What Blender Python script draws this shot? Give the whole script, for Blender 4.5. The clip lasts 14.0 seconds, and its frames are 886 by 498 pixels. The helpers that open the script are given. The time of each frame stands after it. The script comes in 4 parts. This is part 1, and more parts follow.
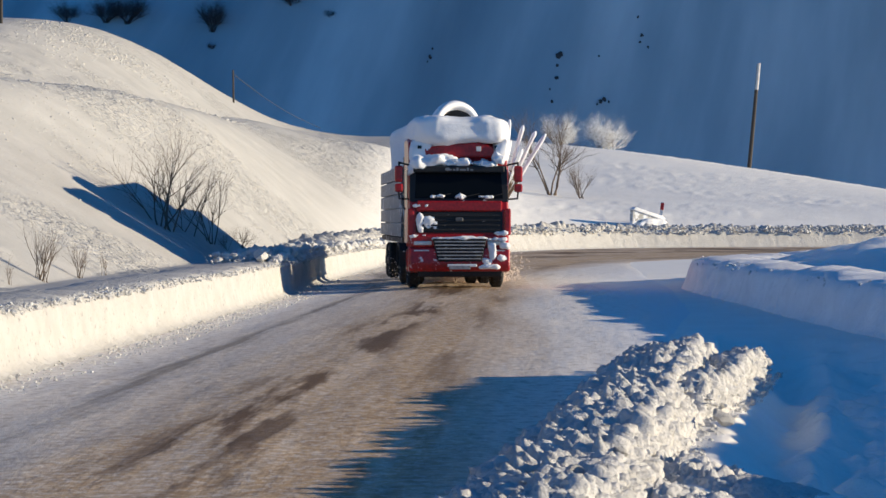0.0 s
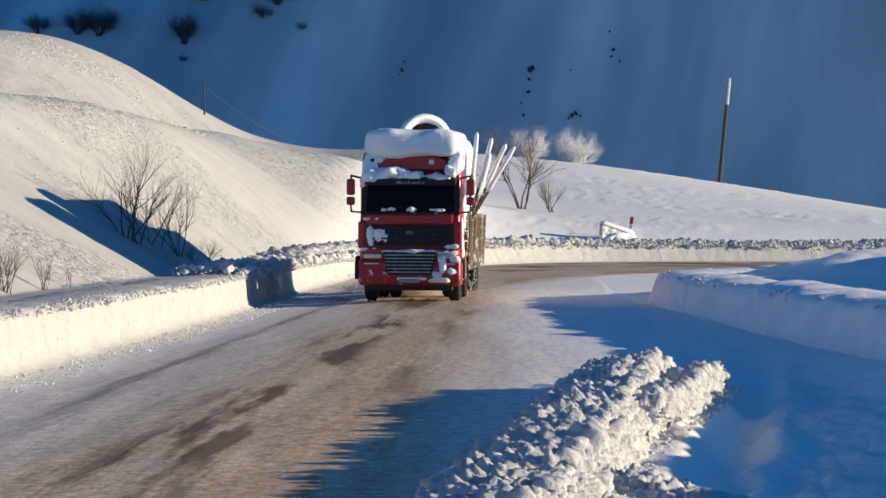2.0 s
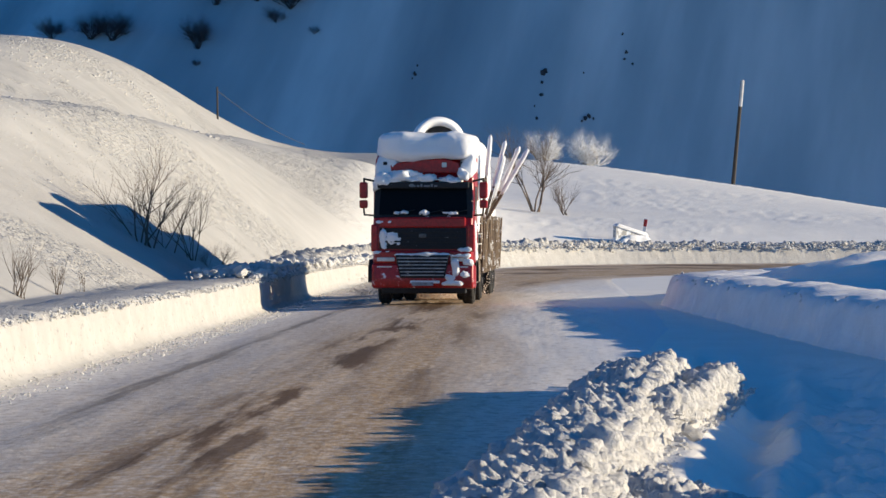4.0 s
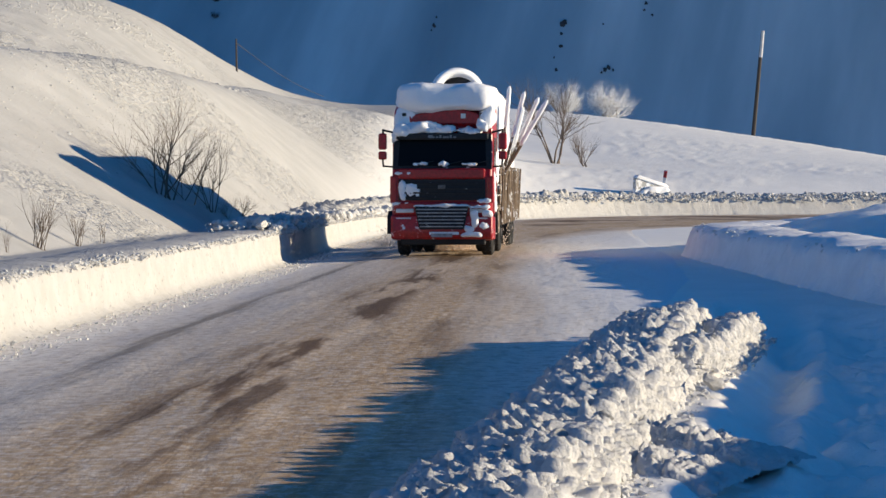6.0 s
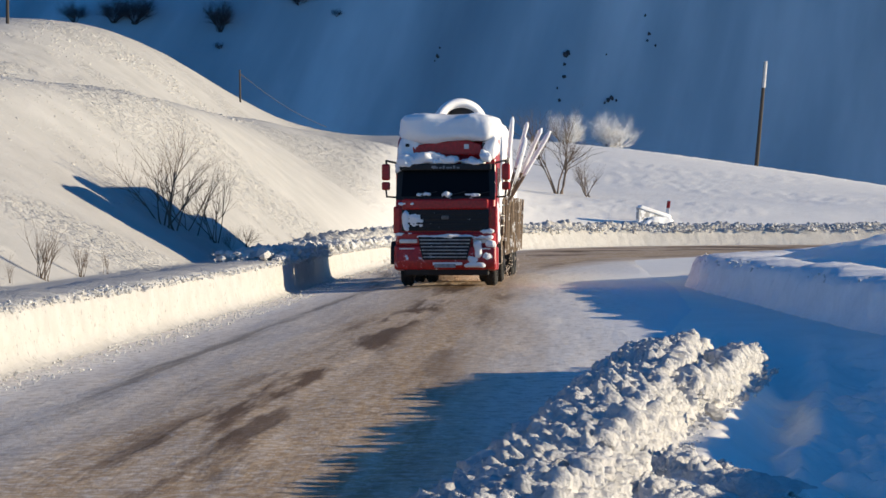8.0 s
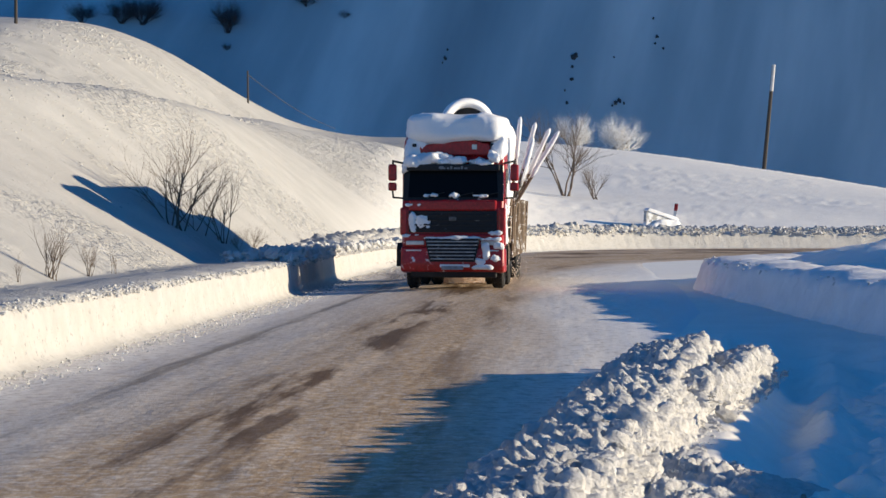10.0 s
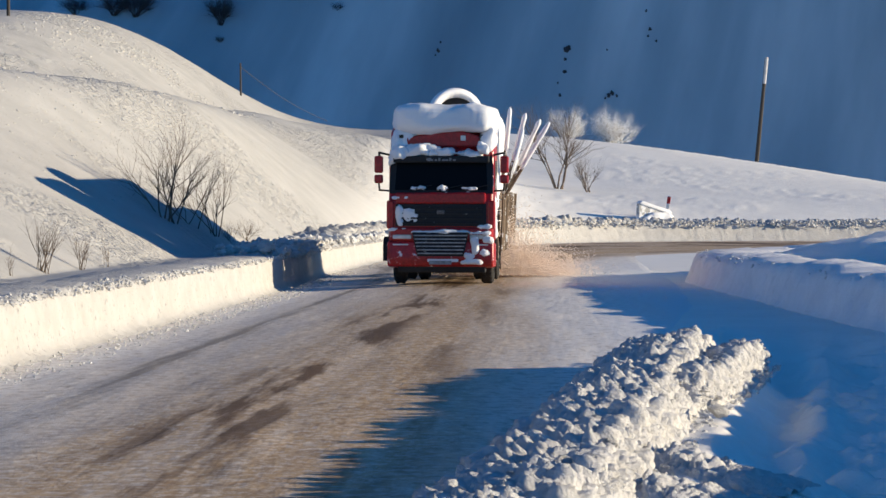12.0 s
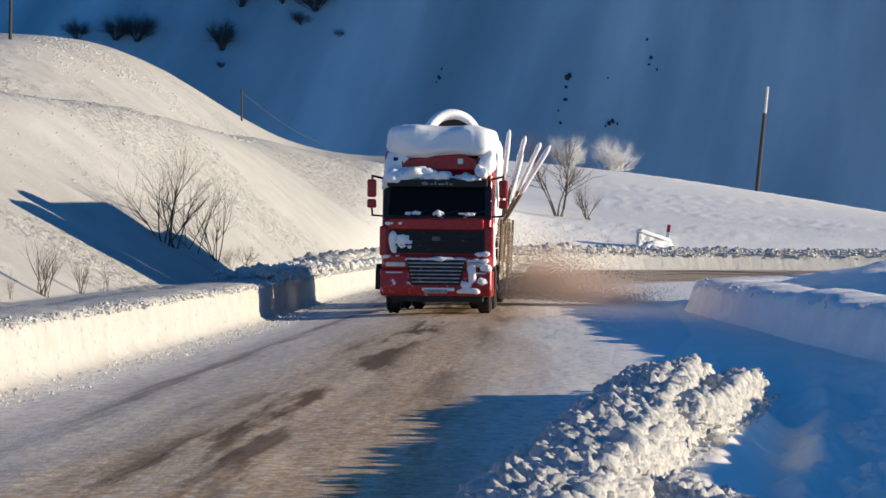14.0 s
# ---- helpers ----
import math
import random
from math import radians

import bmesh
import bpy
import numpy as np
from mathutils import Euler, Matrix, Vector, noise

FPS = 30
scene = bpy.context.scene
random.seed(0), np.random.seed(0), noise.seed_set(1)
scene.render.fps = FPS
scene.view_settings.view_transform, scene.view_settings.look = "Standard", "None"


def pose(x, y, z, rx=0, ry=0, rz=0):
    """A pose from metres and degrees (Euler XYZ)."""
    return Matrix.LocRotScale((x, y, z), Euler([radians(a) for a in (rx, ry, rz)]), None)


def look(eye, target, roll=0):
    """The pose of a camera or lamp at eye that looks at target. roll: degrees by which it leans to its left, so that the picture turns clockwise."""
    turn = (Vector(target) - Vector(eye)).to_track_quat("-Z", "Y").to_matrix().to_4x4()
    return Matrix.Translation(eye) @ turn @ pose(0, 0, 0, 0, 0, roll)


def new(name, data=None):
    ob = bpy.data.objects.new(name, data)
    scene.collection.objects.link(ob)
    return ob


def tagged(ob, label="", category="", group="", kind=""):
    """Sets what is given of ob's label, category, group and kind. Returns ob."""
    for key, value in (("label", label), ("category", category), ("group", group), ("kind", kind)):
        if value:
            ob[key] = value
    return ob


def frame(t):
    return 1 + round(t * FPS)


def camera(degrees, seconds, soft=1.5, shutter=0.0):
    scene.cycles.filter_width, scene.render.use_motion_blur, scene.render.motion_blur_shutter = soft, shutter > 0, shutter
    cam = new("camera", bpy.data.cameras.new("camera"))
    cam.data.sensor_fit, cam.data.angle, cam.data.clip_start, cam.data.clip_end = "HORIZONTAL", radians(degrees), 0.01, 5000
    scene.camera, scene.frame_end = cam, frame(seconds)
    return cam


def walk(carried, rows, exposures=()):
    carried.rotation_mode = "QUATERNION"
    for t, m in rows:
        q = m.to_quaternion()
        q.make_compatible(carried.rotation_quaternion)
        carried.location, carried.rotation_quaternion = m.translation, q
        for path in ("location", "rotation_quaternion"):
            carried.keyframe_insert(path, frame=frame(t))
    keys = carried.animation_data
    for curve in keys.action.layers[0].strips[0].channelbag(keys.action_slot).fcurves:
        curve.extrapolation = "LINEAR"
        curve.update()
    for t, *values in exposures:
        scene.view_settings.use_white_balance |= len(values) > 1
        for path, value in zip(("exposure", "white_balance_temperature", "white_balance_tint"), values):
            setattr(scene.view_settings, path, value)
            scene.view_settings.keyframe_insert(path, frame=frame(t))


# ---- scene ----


def eye(x, y, z, pan, tilt, lean):
    """The hand-held camera: metres, then pan, tilt and lean in degrees."""
    return (Matrix.Translation((x, y, z)) @ Matrix.Rotation(radians(pan), 4, "Z") @ Matrix.Rotation(radians(tilt), 4, "X")
            @ Matrix.Rotation(radians(lean), 4, "Y") @ Matrix.Rotation(radians(90), 4, "X"))


EXPO = 0.50
cam = camera(23.315, 14.0, soft=1.5)
walk(cam, [
    (0, eye(-0.121, 0.025, 1.730, -0.139, -0.814, -0.045)),
    (0.1, eye(-0.097, 0.009, 1.725, -0.238, -0.547, -0.218)),
    (0.2, eye(-0.072, -0.007, 1.720, -0.278, -0.241, -0.392)),
    (0.3, eye(-0.047, -0.023, 1.715, 0.165, -0.085, -0.565)),
    (0.4, eye(-0.022, -0.040, 1.711, 0.515, -0.140, -0.739)),
    (0.5, eye(0.002, -0.056, 1.706, 0.343, -0.533, -0.913)),
    (0.6, eye(0.001, -0.055, 1.714, -0.581, -1.443, -0.858)),
    (0.7, eye(-0.001, -0.054, 1.722, -1.078, -1.436, -0.803)),
    (0.8, eye(-0.002, -0.053, 1.730, -2.231, -1.427, -0.749)),
    (0.9, eye(-0.004, -0.052, 1.738, -2.489, -1.183, -0.694)),
    (1, eye(-0.005, -0.051, 1.747, -2.572, -0.233, -0.639)),
    (1.2, eye(0.000, -0.057, 1.739, -2.538, -0.127, -0.464)),
    (1.5, eye(0.009, -0.065, 1.729, -1.754, -0.366, -0.201)),
    (2, eye(0.009, -0.053, 1.730, -0.891, -0.457, -0.270)),
    (2.2, eye(0.020, -0.089, 1.747, -0.693, -0.401, -0.399)),
    (4.3, eye(0.010, -0.003, 1.708, -0.384, -0.352, 0.113)),
    (4.5, eye(0.005, -0.031, 1.701, -0.116, -0.322, 0.115)),
    (5, eye(0.006, 0.024, 1.699, 0.250, -0.793, 0.087)),
    (5.5, eye(0.002, 0.034, 1.693, 0.012, -1.351, 0.091)),
    (6, eye(0.004, 0.041, 1.698, -0.004, -1.643, 0.090)),
    (6.5, eye(0.002, 0.020, 1.697, -0.000, -1.748, 0.128)),
    (7, eye(-0.001, 0.018, 1.699, -0.011, -1.353, 0.158)),
    (7.5, eye(0.000, 0.000, 1.700, 0.000, -0.799, 0.000)),
    (8, eye(0.017, -0.005, 1.701, 0.088, -0.833, 0.119)),
    (8.2, eye(0.014, -0.001, 1.699, 0.147, -0.921, 0.095)),
    (10.3, eye(-0.017, 0.046, 1.685, 0.263, -0.772, -0.154)),
    (10.5, eye(0.000, 0.041, 1.699, 0.225, -0.877, 0.003)),
    (11, eye(-0.008, 0.059, 1.698, 0.240, -1.101, -0.157)),
    (11.5, eye(-0.010, 0.049, 1.708, 0.335, -0.968, -0.308)),
    (12, eye(-0.008, 0.046, 1.706, 0.077, -0.982, -0.166)),
    (12.5, eye(-0.010, 0.042, 1.703, 0.089, -0.629, -0.326)),
    (13, eye(-0.004, 0.029, 1.700, -0.163, -0.544, -0.404)),
    (13.5, eye(-0.008, 0.033, 1.703, -0.050, -0.793, -0.558)),
    (14, eye(-0.016, 0.030, 1.703, 0.070, -0.269, -0.600)),
], exposures=[(0.0, EXPO, 6500, 10), (14.0, EXPO, 6500, 10)])

# ---- sun and sky ----
SUN_AZ, SUN_EL = radians(89.5), radians(11.3)     # from +y towards +x, above the horizon
world = bpy.data.worlds.new("winter_sky")
scene.world = world
world.use_nodes = True
wn = world.node_tree.nodes
sky = wn.new("ShaderNodeTexSky")
sky.sky_type, sky.sun_disc = "NISHITA", False
sky.sun_elevation, sky.sun_rotation = SUN_EL, SUN_AZ
sky.altitude = 2300
sky.air_density, sky.dust_density, sky.ozone_density = 1.0, 0.3, 2.0
wn["Background"].inputs["Strength"].default_value = 0.085
deep = wn.new("ShaderNodeMix")
deep.data_type, deep.blend_type = "RGBA", "MULTIPLY"
deep.inputs["Factor"].default_value = 1.0
deep.inputs[7].default_value = (0.17, 0.83, 1.40, 1)      # the deep blue of thin, dry mountain air
world.node_tree.links.new(sky.outputs[0], deep.inputs[6])
world.node_tree.links.new(deep.outputs[2], wn["Background"].inputs[0])
sun = new("sun", bpy.data.lights.new("sun", "SUN"))
sun.data.energy, sun.data.angle, sun.data.color = 5.0, radians(0.5), (1.0, 0.85, 0.61)
sun.matrix_basis = look((math.sin(SUN_AZ) * 100, math.cos(SUN_AZ) * 100, math.tan(SUN_EL) * 100), (0, 0, 0))

# ---- materials ----
def mat(name):
    m = bpy.data.materials.new(name)
    m.use_nodes = True
    nt = m.node_tree
    return m, nt, nt.nodes["Principled BSDF"]


def node(nt, kind, **inputs):
    n = nt.nodes.new("ShaderNode" + kind)
    for k, v in inputs.items():
        n.inputs[k.replace("_", " ")].default_value = v
    return n


def noise_at(nt, scale, detail=4, coord="Object", rough=0.55):
    tc = nt.nodes.new("ShaderNodeTexCoord")
    n = node(nt, "TexNoise", Scale=scale, Detail=detail, Roughness=rough)
    nt.links.new(tc.outputs[coord], n.inputs["Vector"])
    return n.outputs["Fac"]


def ramp(nt, fac, stops):
    r = nt.nodes.new("ShaderNodeValToRGB")
    el = r.color_ramp.elements
    el[0].position, el[0].color = stops[0][0], (*stops[0][1], 1)
    el[1].position, el[1].color = stops[-1][0], (*stops[-1][1], 1)
    for p, c in stops[1:-1]:
        e = el.new(p)
        e.color = (*c, 1)
    nt.links.new(fac, r.inputs[0])
    return r.outputs[0]


def bump(nt, b, height, strength, distance, below=None):
    n = node(nt, "Bump", Strength=strength, Distance=distance)
    nt.links.new(height, n.inputs["Height"])
    if below:
        nt.links.new(below, n.inputs["Normal"])
    nt.links.new(n.outputs[0], b.inputs["Normal"])
    return n.outputs[0]


def snow(name, tint=(0.80, 0.80, 0.80), low=(0.72, 0.72, 0.73), big=0.6, fine=14.0, relief=0.05, grain=0.5):
    m, nt, b = mat(name)
    nt.links.new(ramp(nt, noise_at(nt, big, 5), [(0.3, low), (0.7, tint)]), b.inputs["Base Color"])
    b.inputs["Roughness"].default_value = 0.75
    b.inputs["Specular IOR Level"].default_value = 0.25
    n1 = bump(nt, b, noise_at(nt, big * 4, 6), 0.5, relief)
    bump(nt, b, noise_at(nt, fine, 5, rough=0.7), grain, relief * 0.35, n1)
    return m


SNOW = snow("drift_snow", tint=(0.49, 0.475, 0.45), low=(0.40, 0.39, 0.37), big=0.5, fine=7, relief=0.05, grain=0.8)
# base colour offsets the sunlight: darker on the left hills, paler from the road eastwards
nt = SNOW.node_tree
tc, sep = nt.nodes.new("ShaderNodeTexCoord"), nt.nodes.new("ShaderNodeSeparateXYZ")
nt.links.new(tc.outputs["Object"], sep.inputs[0])
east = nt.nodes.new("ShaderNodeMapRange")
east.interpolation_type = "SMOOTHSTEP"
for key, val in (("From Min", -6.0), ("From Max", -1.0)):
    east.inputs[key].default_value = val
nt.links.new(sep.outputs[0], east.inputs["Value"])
pale_east = ramp(nt, noise_at(nt, 0.8, 6), [(0.3, (0.85, 0.82, 0.76)), (0.7, (0.92, 0.89, 0.83))])
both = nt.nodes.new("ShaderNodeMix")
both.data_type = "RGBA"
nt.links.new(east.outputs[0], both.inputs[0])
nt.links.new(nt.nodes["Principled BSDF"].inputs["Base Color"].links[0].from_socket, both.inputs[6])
nt.links.new(pale_east, both.inputs[7])
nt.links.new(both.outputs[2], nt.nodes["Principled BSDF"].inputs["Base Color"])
# patches of frozen slide rubble roughen the left hills
rough_patch = ramp(nt, noise_at(nt, 0.085, 3), [(0.47, (0, 0, 0)), (0.56, (1, 1, 1))])
rubble = ramp(nt, noise_at(nt, 1.7, 4, rough=0.7), [(0.42, (0, 0, 0)), (0.62, (1, 1, 1))])
lumps = nt.nodes.new("ShaderNodeMath")
lumps.operation = "MULTIPLY"
nt.links.new(rough_patch, lumps.inputs[0])
nt.links.new(rubble, lumps.inputs[1])
west = nt.nodes.new("ShaderNodeMath")
west.operation = "SUBTRACT"
west.inputs[0].default_value = 1.0
nt.links.new(east.outputs[0], west.inputs[1])
lumps_w = nt.nodes.new("ShaderNodeMath")
lumps_w.operation = "MULTIPLY"
nt.links.new(lumps.outputs[0], lumps_w.inputs[0])
nt.links.new(west.outputs[0], lumps_w.inputs[1])
bump(nt, nt.nodes["Principled BSDF"], lumps_w.outputs[0], 0.6, 0.16, nt.nodes["Principled BSDF"].inputs["Normal"].links[0].from_socket)
FRESH = snow("fresh_ploughed_snow", tint=(0.86, 0.85, 0.84), low=(0.76, 0.75, 0.74), big=1.5, fine=22, relief=0.05, grain=0.7)
BANK = snow("bank_snow", tint=(0.54, 0.525, 0.50), low=(0.45, 0.435, 0.41), big=2.0, fine=30, relief=0.06, grain=0.9)
nt = BANK.node_tree
# dark specks put the shade of small pits into the base colour
pit_shade = ramp(nt, noise_at(nt, 9, 6, rough=0.75), [(0.37, (0.30, 0.29, 0.28)), (0.45, (0.64, 0.62, 0.59))])
old = nt.nodes["Principled BSDF"].inputs["Base Color"].links[0].from_socket
both = nt.nodes.new("ShaderNodeMix")
both.data_type, both.blend_type = "RGBA", "DARKEN"
both.inputs[0].default_value = 1.0
nt.links.new(old, both.inputs[6])
nt.links.new(pit_shade, both.inputs[7])
nt.links.new(both.outputs[2], nt.nodes["Principled BSDF"].inputs["Base Color"])
CHUNK = snow("broken_snow", tint=(0.68, 0.67, 0.65), low=(0.56, 0.55, 0.53), big=6, fine=45, relief=0.05, grain=0.9)
FAR = snow("blue_shaded_mountain_snow", low=(0.66, 0.67, 0.70), big=0.03, fine=0.35, relief=0.3, grain=0.2)
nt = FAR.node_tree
# gully streaks, shaded in colour, that run down the face and to the west
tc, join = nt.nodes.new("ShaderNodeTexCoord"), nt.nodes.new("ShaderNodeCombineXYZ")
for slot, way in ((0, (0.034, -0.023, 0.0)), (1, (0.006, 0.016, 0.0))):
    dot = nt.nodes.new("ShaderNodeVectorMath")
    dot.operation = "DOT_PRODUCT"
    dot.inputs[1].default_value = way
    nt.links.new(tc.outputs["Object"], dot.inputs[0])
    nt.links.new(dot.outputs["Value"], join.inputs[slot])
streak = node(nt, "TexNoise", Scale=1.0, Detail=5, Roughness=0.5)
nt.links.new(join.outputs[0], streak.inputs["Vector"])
# blue-grey base colours paint the mountain's blue shade into its snow
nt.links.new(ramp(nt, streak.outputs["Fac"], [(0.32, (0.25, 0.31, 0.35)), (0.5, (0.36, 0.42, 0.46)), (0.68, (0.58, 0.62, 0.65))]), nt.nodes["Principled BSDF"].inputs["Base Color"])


def plain(name, colour, rough=0.5, metal=0.0, var=0.15, scale=6.0):
    m, nt, b = mat(name)
    lo = tuple(c * (1 - var) for c in colour)
    hi = tuple(min(1, c * (1 + var)) for c in colour)
    nt.links.new(ramp(nt, noise_at(nt, scale, 5), [(0.3, lo), (0.7, hi)]), b.inputs["Base Color"])
    b.inputs["Roughness"].default_value = rough
    b.inputs["Metallic"].default_value = metal
    return m


RED = plain("red_paint", (0.42, 0.015, 0.012), 0.35)


# ---- plan ----
def curve(points, n):
    """A smooth line through a few plan points (Catmull-Rom), n samples, evenly spaced."""
    p = np.array(points, float)
    p = np.vstack([2 * p[0] - p[1], p, 2 * p[-1] - p[-2]])
    out = []
    for i in range(1, len(p) - 2):
        for t in np.linspace(0, 1, 40, endpoint=False):
            a, b, c, d = p[i - 1:i + 3]
            out.append(0.5 * (2 * b + (c - a) * t + (2 * a - 5 * b + 4 * c - d) * t * t + (3 * b - a - 3 * c + d) * t ** 3))
    out = np.array(out + [p[-2]])
    s = np.r_[0, np.cumsum(np.hypot(*np.diff(out[:, :2], axis=0).T))]
    q = np.linspace(0, s[-1], n)
    return np.stack([np.interp(q, s, out[:, k]) for k in range(out.shape[1])], 1)


def beside(line, x, y):
    """Distance to the left (+) of a line and the share of its length, for arrays x, y."""
    best = np.full(x.shape, 1e9)
    side = np.zeros(x.shape)
    share = np.zeros(x.shape)
    step = np.diff(line[:, :2], axis=0)
    for i in range(len(step)):
        a, d = line[i, :2], step[i]
        t = np.clip(((x - a[0]) * d[0] + (y - a[1]) * d[1]) / (d @ d), 0, 1)
        px, py = x - a[0] - t * d[0], y - a[1] - t * d[1]
        r = px * px + py * py
        near = r < best
        best = np.where(near, r, best)
        side = np.where(near, np.sign(d[0] * py - d[1] * px), side)
        share = np.where(near, (i + t) / len(step), share)
    return np.sqrt(best) * side, share


def rise(a, b, v):
    t = np.clip((v - a) / (b - a), 0, 1)
    return t * t * (3 - 2 * t)


_rng = np.random.default_rng(7)
_lat = _rng.random((64, 64))


def wob(x, y, size, octaves=4, gain=0.5, seed=0.0):
    """Smooth value noise, about -0.5 to 0.5, for arrays."""
    out = np.zeros(np.shape(x))
    amp, total = 1.0, 0.0
    for o in range(octaves):
        u, v = x / size + 17.3 * o + seed, y / size + 9.1 * o + 2.7 * seed
        iu, iv = np.floor(u), np.floor(v)
        fu, fv = u - iu, v - iv
        fu, fv = fu * fu * (3 - 2 * fu), fv * fv * (3 - 2 * fv)
        i0, j0 = iu.astype(int) % 64, iv.astype(int) % 64
        i1, j1 = (i0 + 1) % 64, (j0 + 1) % 64
        out += amp * ((_lat[i0, j0] * (1 - fu) + _lat[i1, j0] * fu) * (1 - fv) + (_lat[i0, j1] * (1 - fu) + _lat[i1, j1] * fu) * fv - 0.5)
        total += amp
        amp *= gain
        size /= 2.03
    return out / total


# outer road edge (foot of the ploughed bank), inner bank, berm
OUTER = curve([(-7.2, -12), (-6.55, 3), (-5.29, 25.65), (-3.92, 51.9), (-3.5, 65.2), (-2.14, 86.7), (0.5, 106), (3.9, 121), (9.5, 129), (16, 133), (24, 136), (34, 139), (48, 142), (76, 147)], 420)
INNER = curve([(12, -14), (8.2, 12), (6.5, 31), (6.2, 45), (6.15, 52), (6.7, 56), (9, 60), (14, 66), (24, 66), (60, 46)], 300)
BERM = curve([(-0.5, 5.0), (0.35, 10.5), (0.95, 14), (1.75, 18.5), (2.75, 24.2)], 120)
PRONG = curve([(1.98, 18.2), (2.66, 20.6), (3.48, 24.3)], 60)


def road_width(x, y):
    return np.where(x > 14, 9.0, np.interp(y, [-12, 5, 13, 24, 40, 52, 70], [5.6, 6.0, 6.5, 7.8, 9.5, 9.9, 10.2]))


def land(x, y):
    """Height of the snow ground."""
    u, s = beside(OUTER[::4], x, y)
    # left hill
    reach = np.interp(y, [0, 50, 62, 76, 90, 100, 130, 170], [12.0, 11.5, 8.9, 8.5, 8.6, 9.8, 17.0, 40.0])
    crest = np.interp(y, [0, 45, 65, 80, 100, 130, 170], [5.2, 5.5, 5.8, 6.2, 6.4, 7.6, 8.7])
    k = np.clip((u - 2.2) / (reach - 2.2), 0, None)
    up = np.where(k < 0.7, k, 0.7 + 0.3 * np.sin(np.clip((k - 0.7) / 0.3, 0, math.pi / 2))) - 0.05 * rise(1.25, 2.4, k)
    near_hill = np.where(u > 1.3, (crest - 0.62) * up, 0) * (1 - rise(140, 195, y)) * (1 - rise(-5, 12, x))
    # long slope above the bend
    e = np.clip(x + 8, 0, None)
    top = np.clip(13.6 - 0.08 * e - 0.0018 * e * e, -4, 20)
    back = np.clip(300 - 1.5 * e, 180, 300)
    w = np.clip(u - 0.6, 0, None)
    k = w / (w + np.clip(back - y, 0, None) + 0.01)
    far_slope = np.where(u > 0.6, (top - 0.62) * np.sin(k * math.pi / 2) ** 0.5 * k ** 0.5, 0) * rise(55, 100, y)
    far_slope = far_slope - 14 * rise(0, 90, y - back - 6) * (u > 0)
    hill = 12.0 * rise(-8, -33, x) * rise(40, 180, y) * (1 - rise(185, 300, y)) * rise(6, 14, u)
    far_slope = far_slope + hill * rise(85, 130, y)
    soft = np.sqrt((near_hill - far_slope) ** 2 + 5.0 * rise(2, 14, u) * rise(50, 80, y))
    z = 0.62 * rise(0.4, 1.2, u) + 0.5 * (near_hill + far_slope + soft) * (u > 0.6)
    z = z + hill * (1 - rise(85, 130, y)) * (u > 1.3)
    # right side: ploughed heap on the inside of the bend and the bank that shades the lay-by
    z = z - 0.17 * (1 - rise(0, 4.2, -u)) * (u < 0) - 0.17 * (u >= 0) * (1 - rise(0.0, 0.4, u))
    # bed of the road, a little under its packed surface
    wide = road_width(x, y)
    z = z - 0.12 * rise(0.3, 1.0, -u) * (1 - rise(wide - 1.4, wide - 0.5, -u))
    v, q = beside(INNER[::5], x, y)
    v = -v
    heap = np.where(v > 0, 0.62 * rise(0.05, 0.5, v) + 0.75 * rise(1.5, 5.0, v) * rise(44, 60, y), 0)
    ridge = x - (0.22 * y + 3.2)
    far_side = (0.93 - 0.12 * (1 - rise(19, 24, y)) + 0.011 * y + 0.6 * rise(36, 50, y)) * rise(-3.4, 0.3, ridge) * (1 - rise(50, 62, y)) * rise(-20, 4, y)
    crest_gap = 0.34 * np.abs(wob(x * 0.12, y, 1.3, 4, 0.6, 21)) + 0.16 * wob(x * 0.15, y, 0.5, 2, 0.6, 31)
    far_side = far_side - crest_gap * rise(-2.2, 0.1, ridge) * (far_side > 0.3)
    z = z + np.maximum(heap, far_side)
    z = z + 0.10 * wob(x, y, 6, 4) * rise(0.5, 3, np.maximum(u, v))
    # rough slide debris on the hills
    z = z + 0.30 * np.abs(wob(x, y, 1.6, 4, 0.6, 6)) * rise(4, 7, u) * rise(0.02, 0.15, wob(x, y, 14, 2, 0.5, 8))
    # lumps on the heap inside the bend
    z = z + 0.80 * np.exp(-((x - 11.6) ** 2 + (y - 66) ** 2) / 0.9) + rise(0.4, 1.5, v) * rise(24, 34, y) * (1 - rise(70, 90, y)) * 0.35 * wob(x, y, 2.4, 4, 0.55, 1)
    # churned lay-by right of the berm, with plough furrows
    w, _ = beside(BERM[::4], x, y)
    lay = rise(0.6, 1.4, -w) * (1 - rise(27, 33, y)) * (u < 0) * (1 - rise(-1.6, -0.4, v)) * (1 - rise(-2.6, -1.2, ridge))
    across = x - 0.193 * y + 0.45 + 0.45 * wob(x, y, 4, 3, 0.5, 5)
    torn = 0.5 + 1.3 * np.abs(wob(x, y, 1.6, 3, 0.5, 9))
    step = 0.17 * np.exp(-(across / 0.20) ** 2) * torn + 0.04 * rise(0.1, 0.9, across) - 0.20 * np.exp(-((across + 0.55) / 0.30) ** 2)
    arc = np.hypot(x - 5.6, y - 17.5)
    tracks = 0.05 * np.sin(arc * 17) * np.exp(-((arc - 3.9) / 0.45) ** 2)
    z = z + lay * (step - 0.33 + 1.4 * tracks + 0.55 * wob(x, y, 1.0, 5, 0.60, 3) * (0.35 + 0.65 * rise(-0.9, 0.2, across)) + 0.22 * np.abs(wob(x + 0.3 * y, y * 0.35, 0.7, 4, 0.6, 12)))
    return z


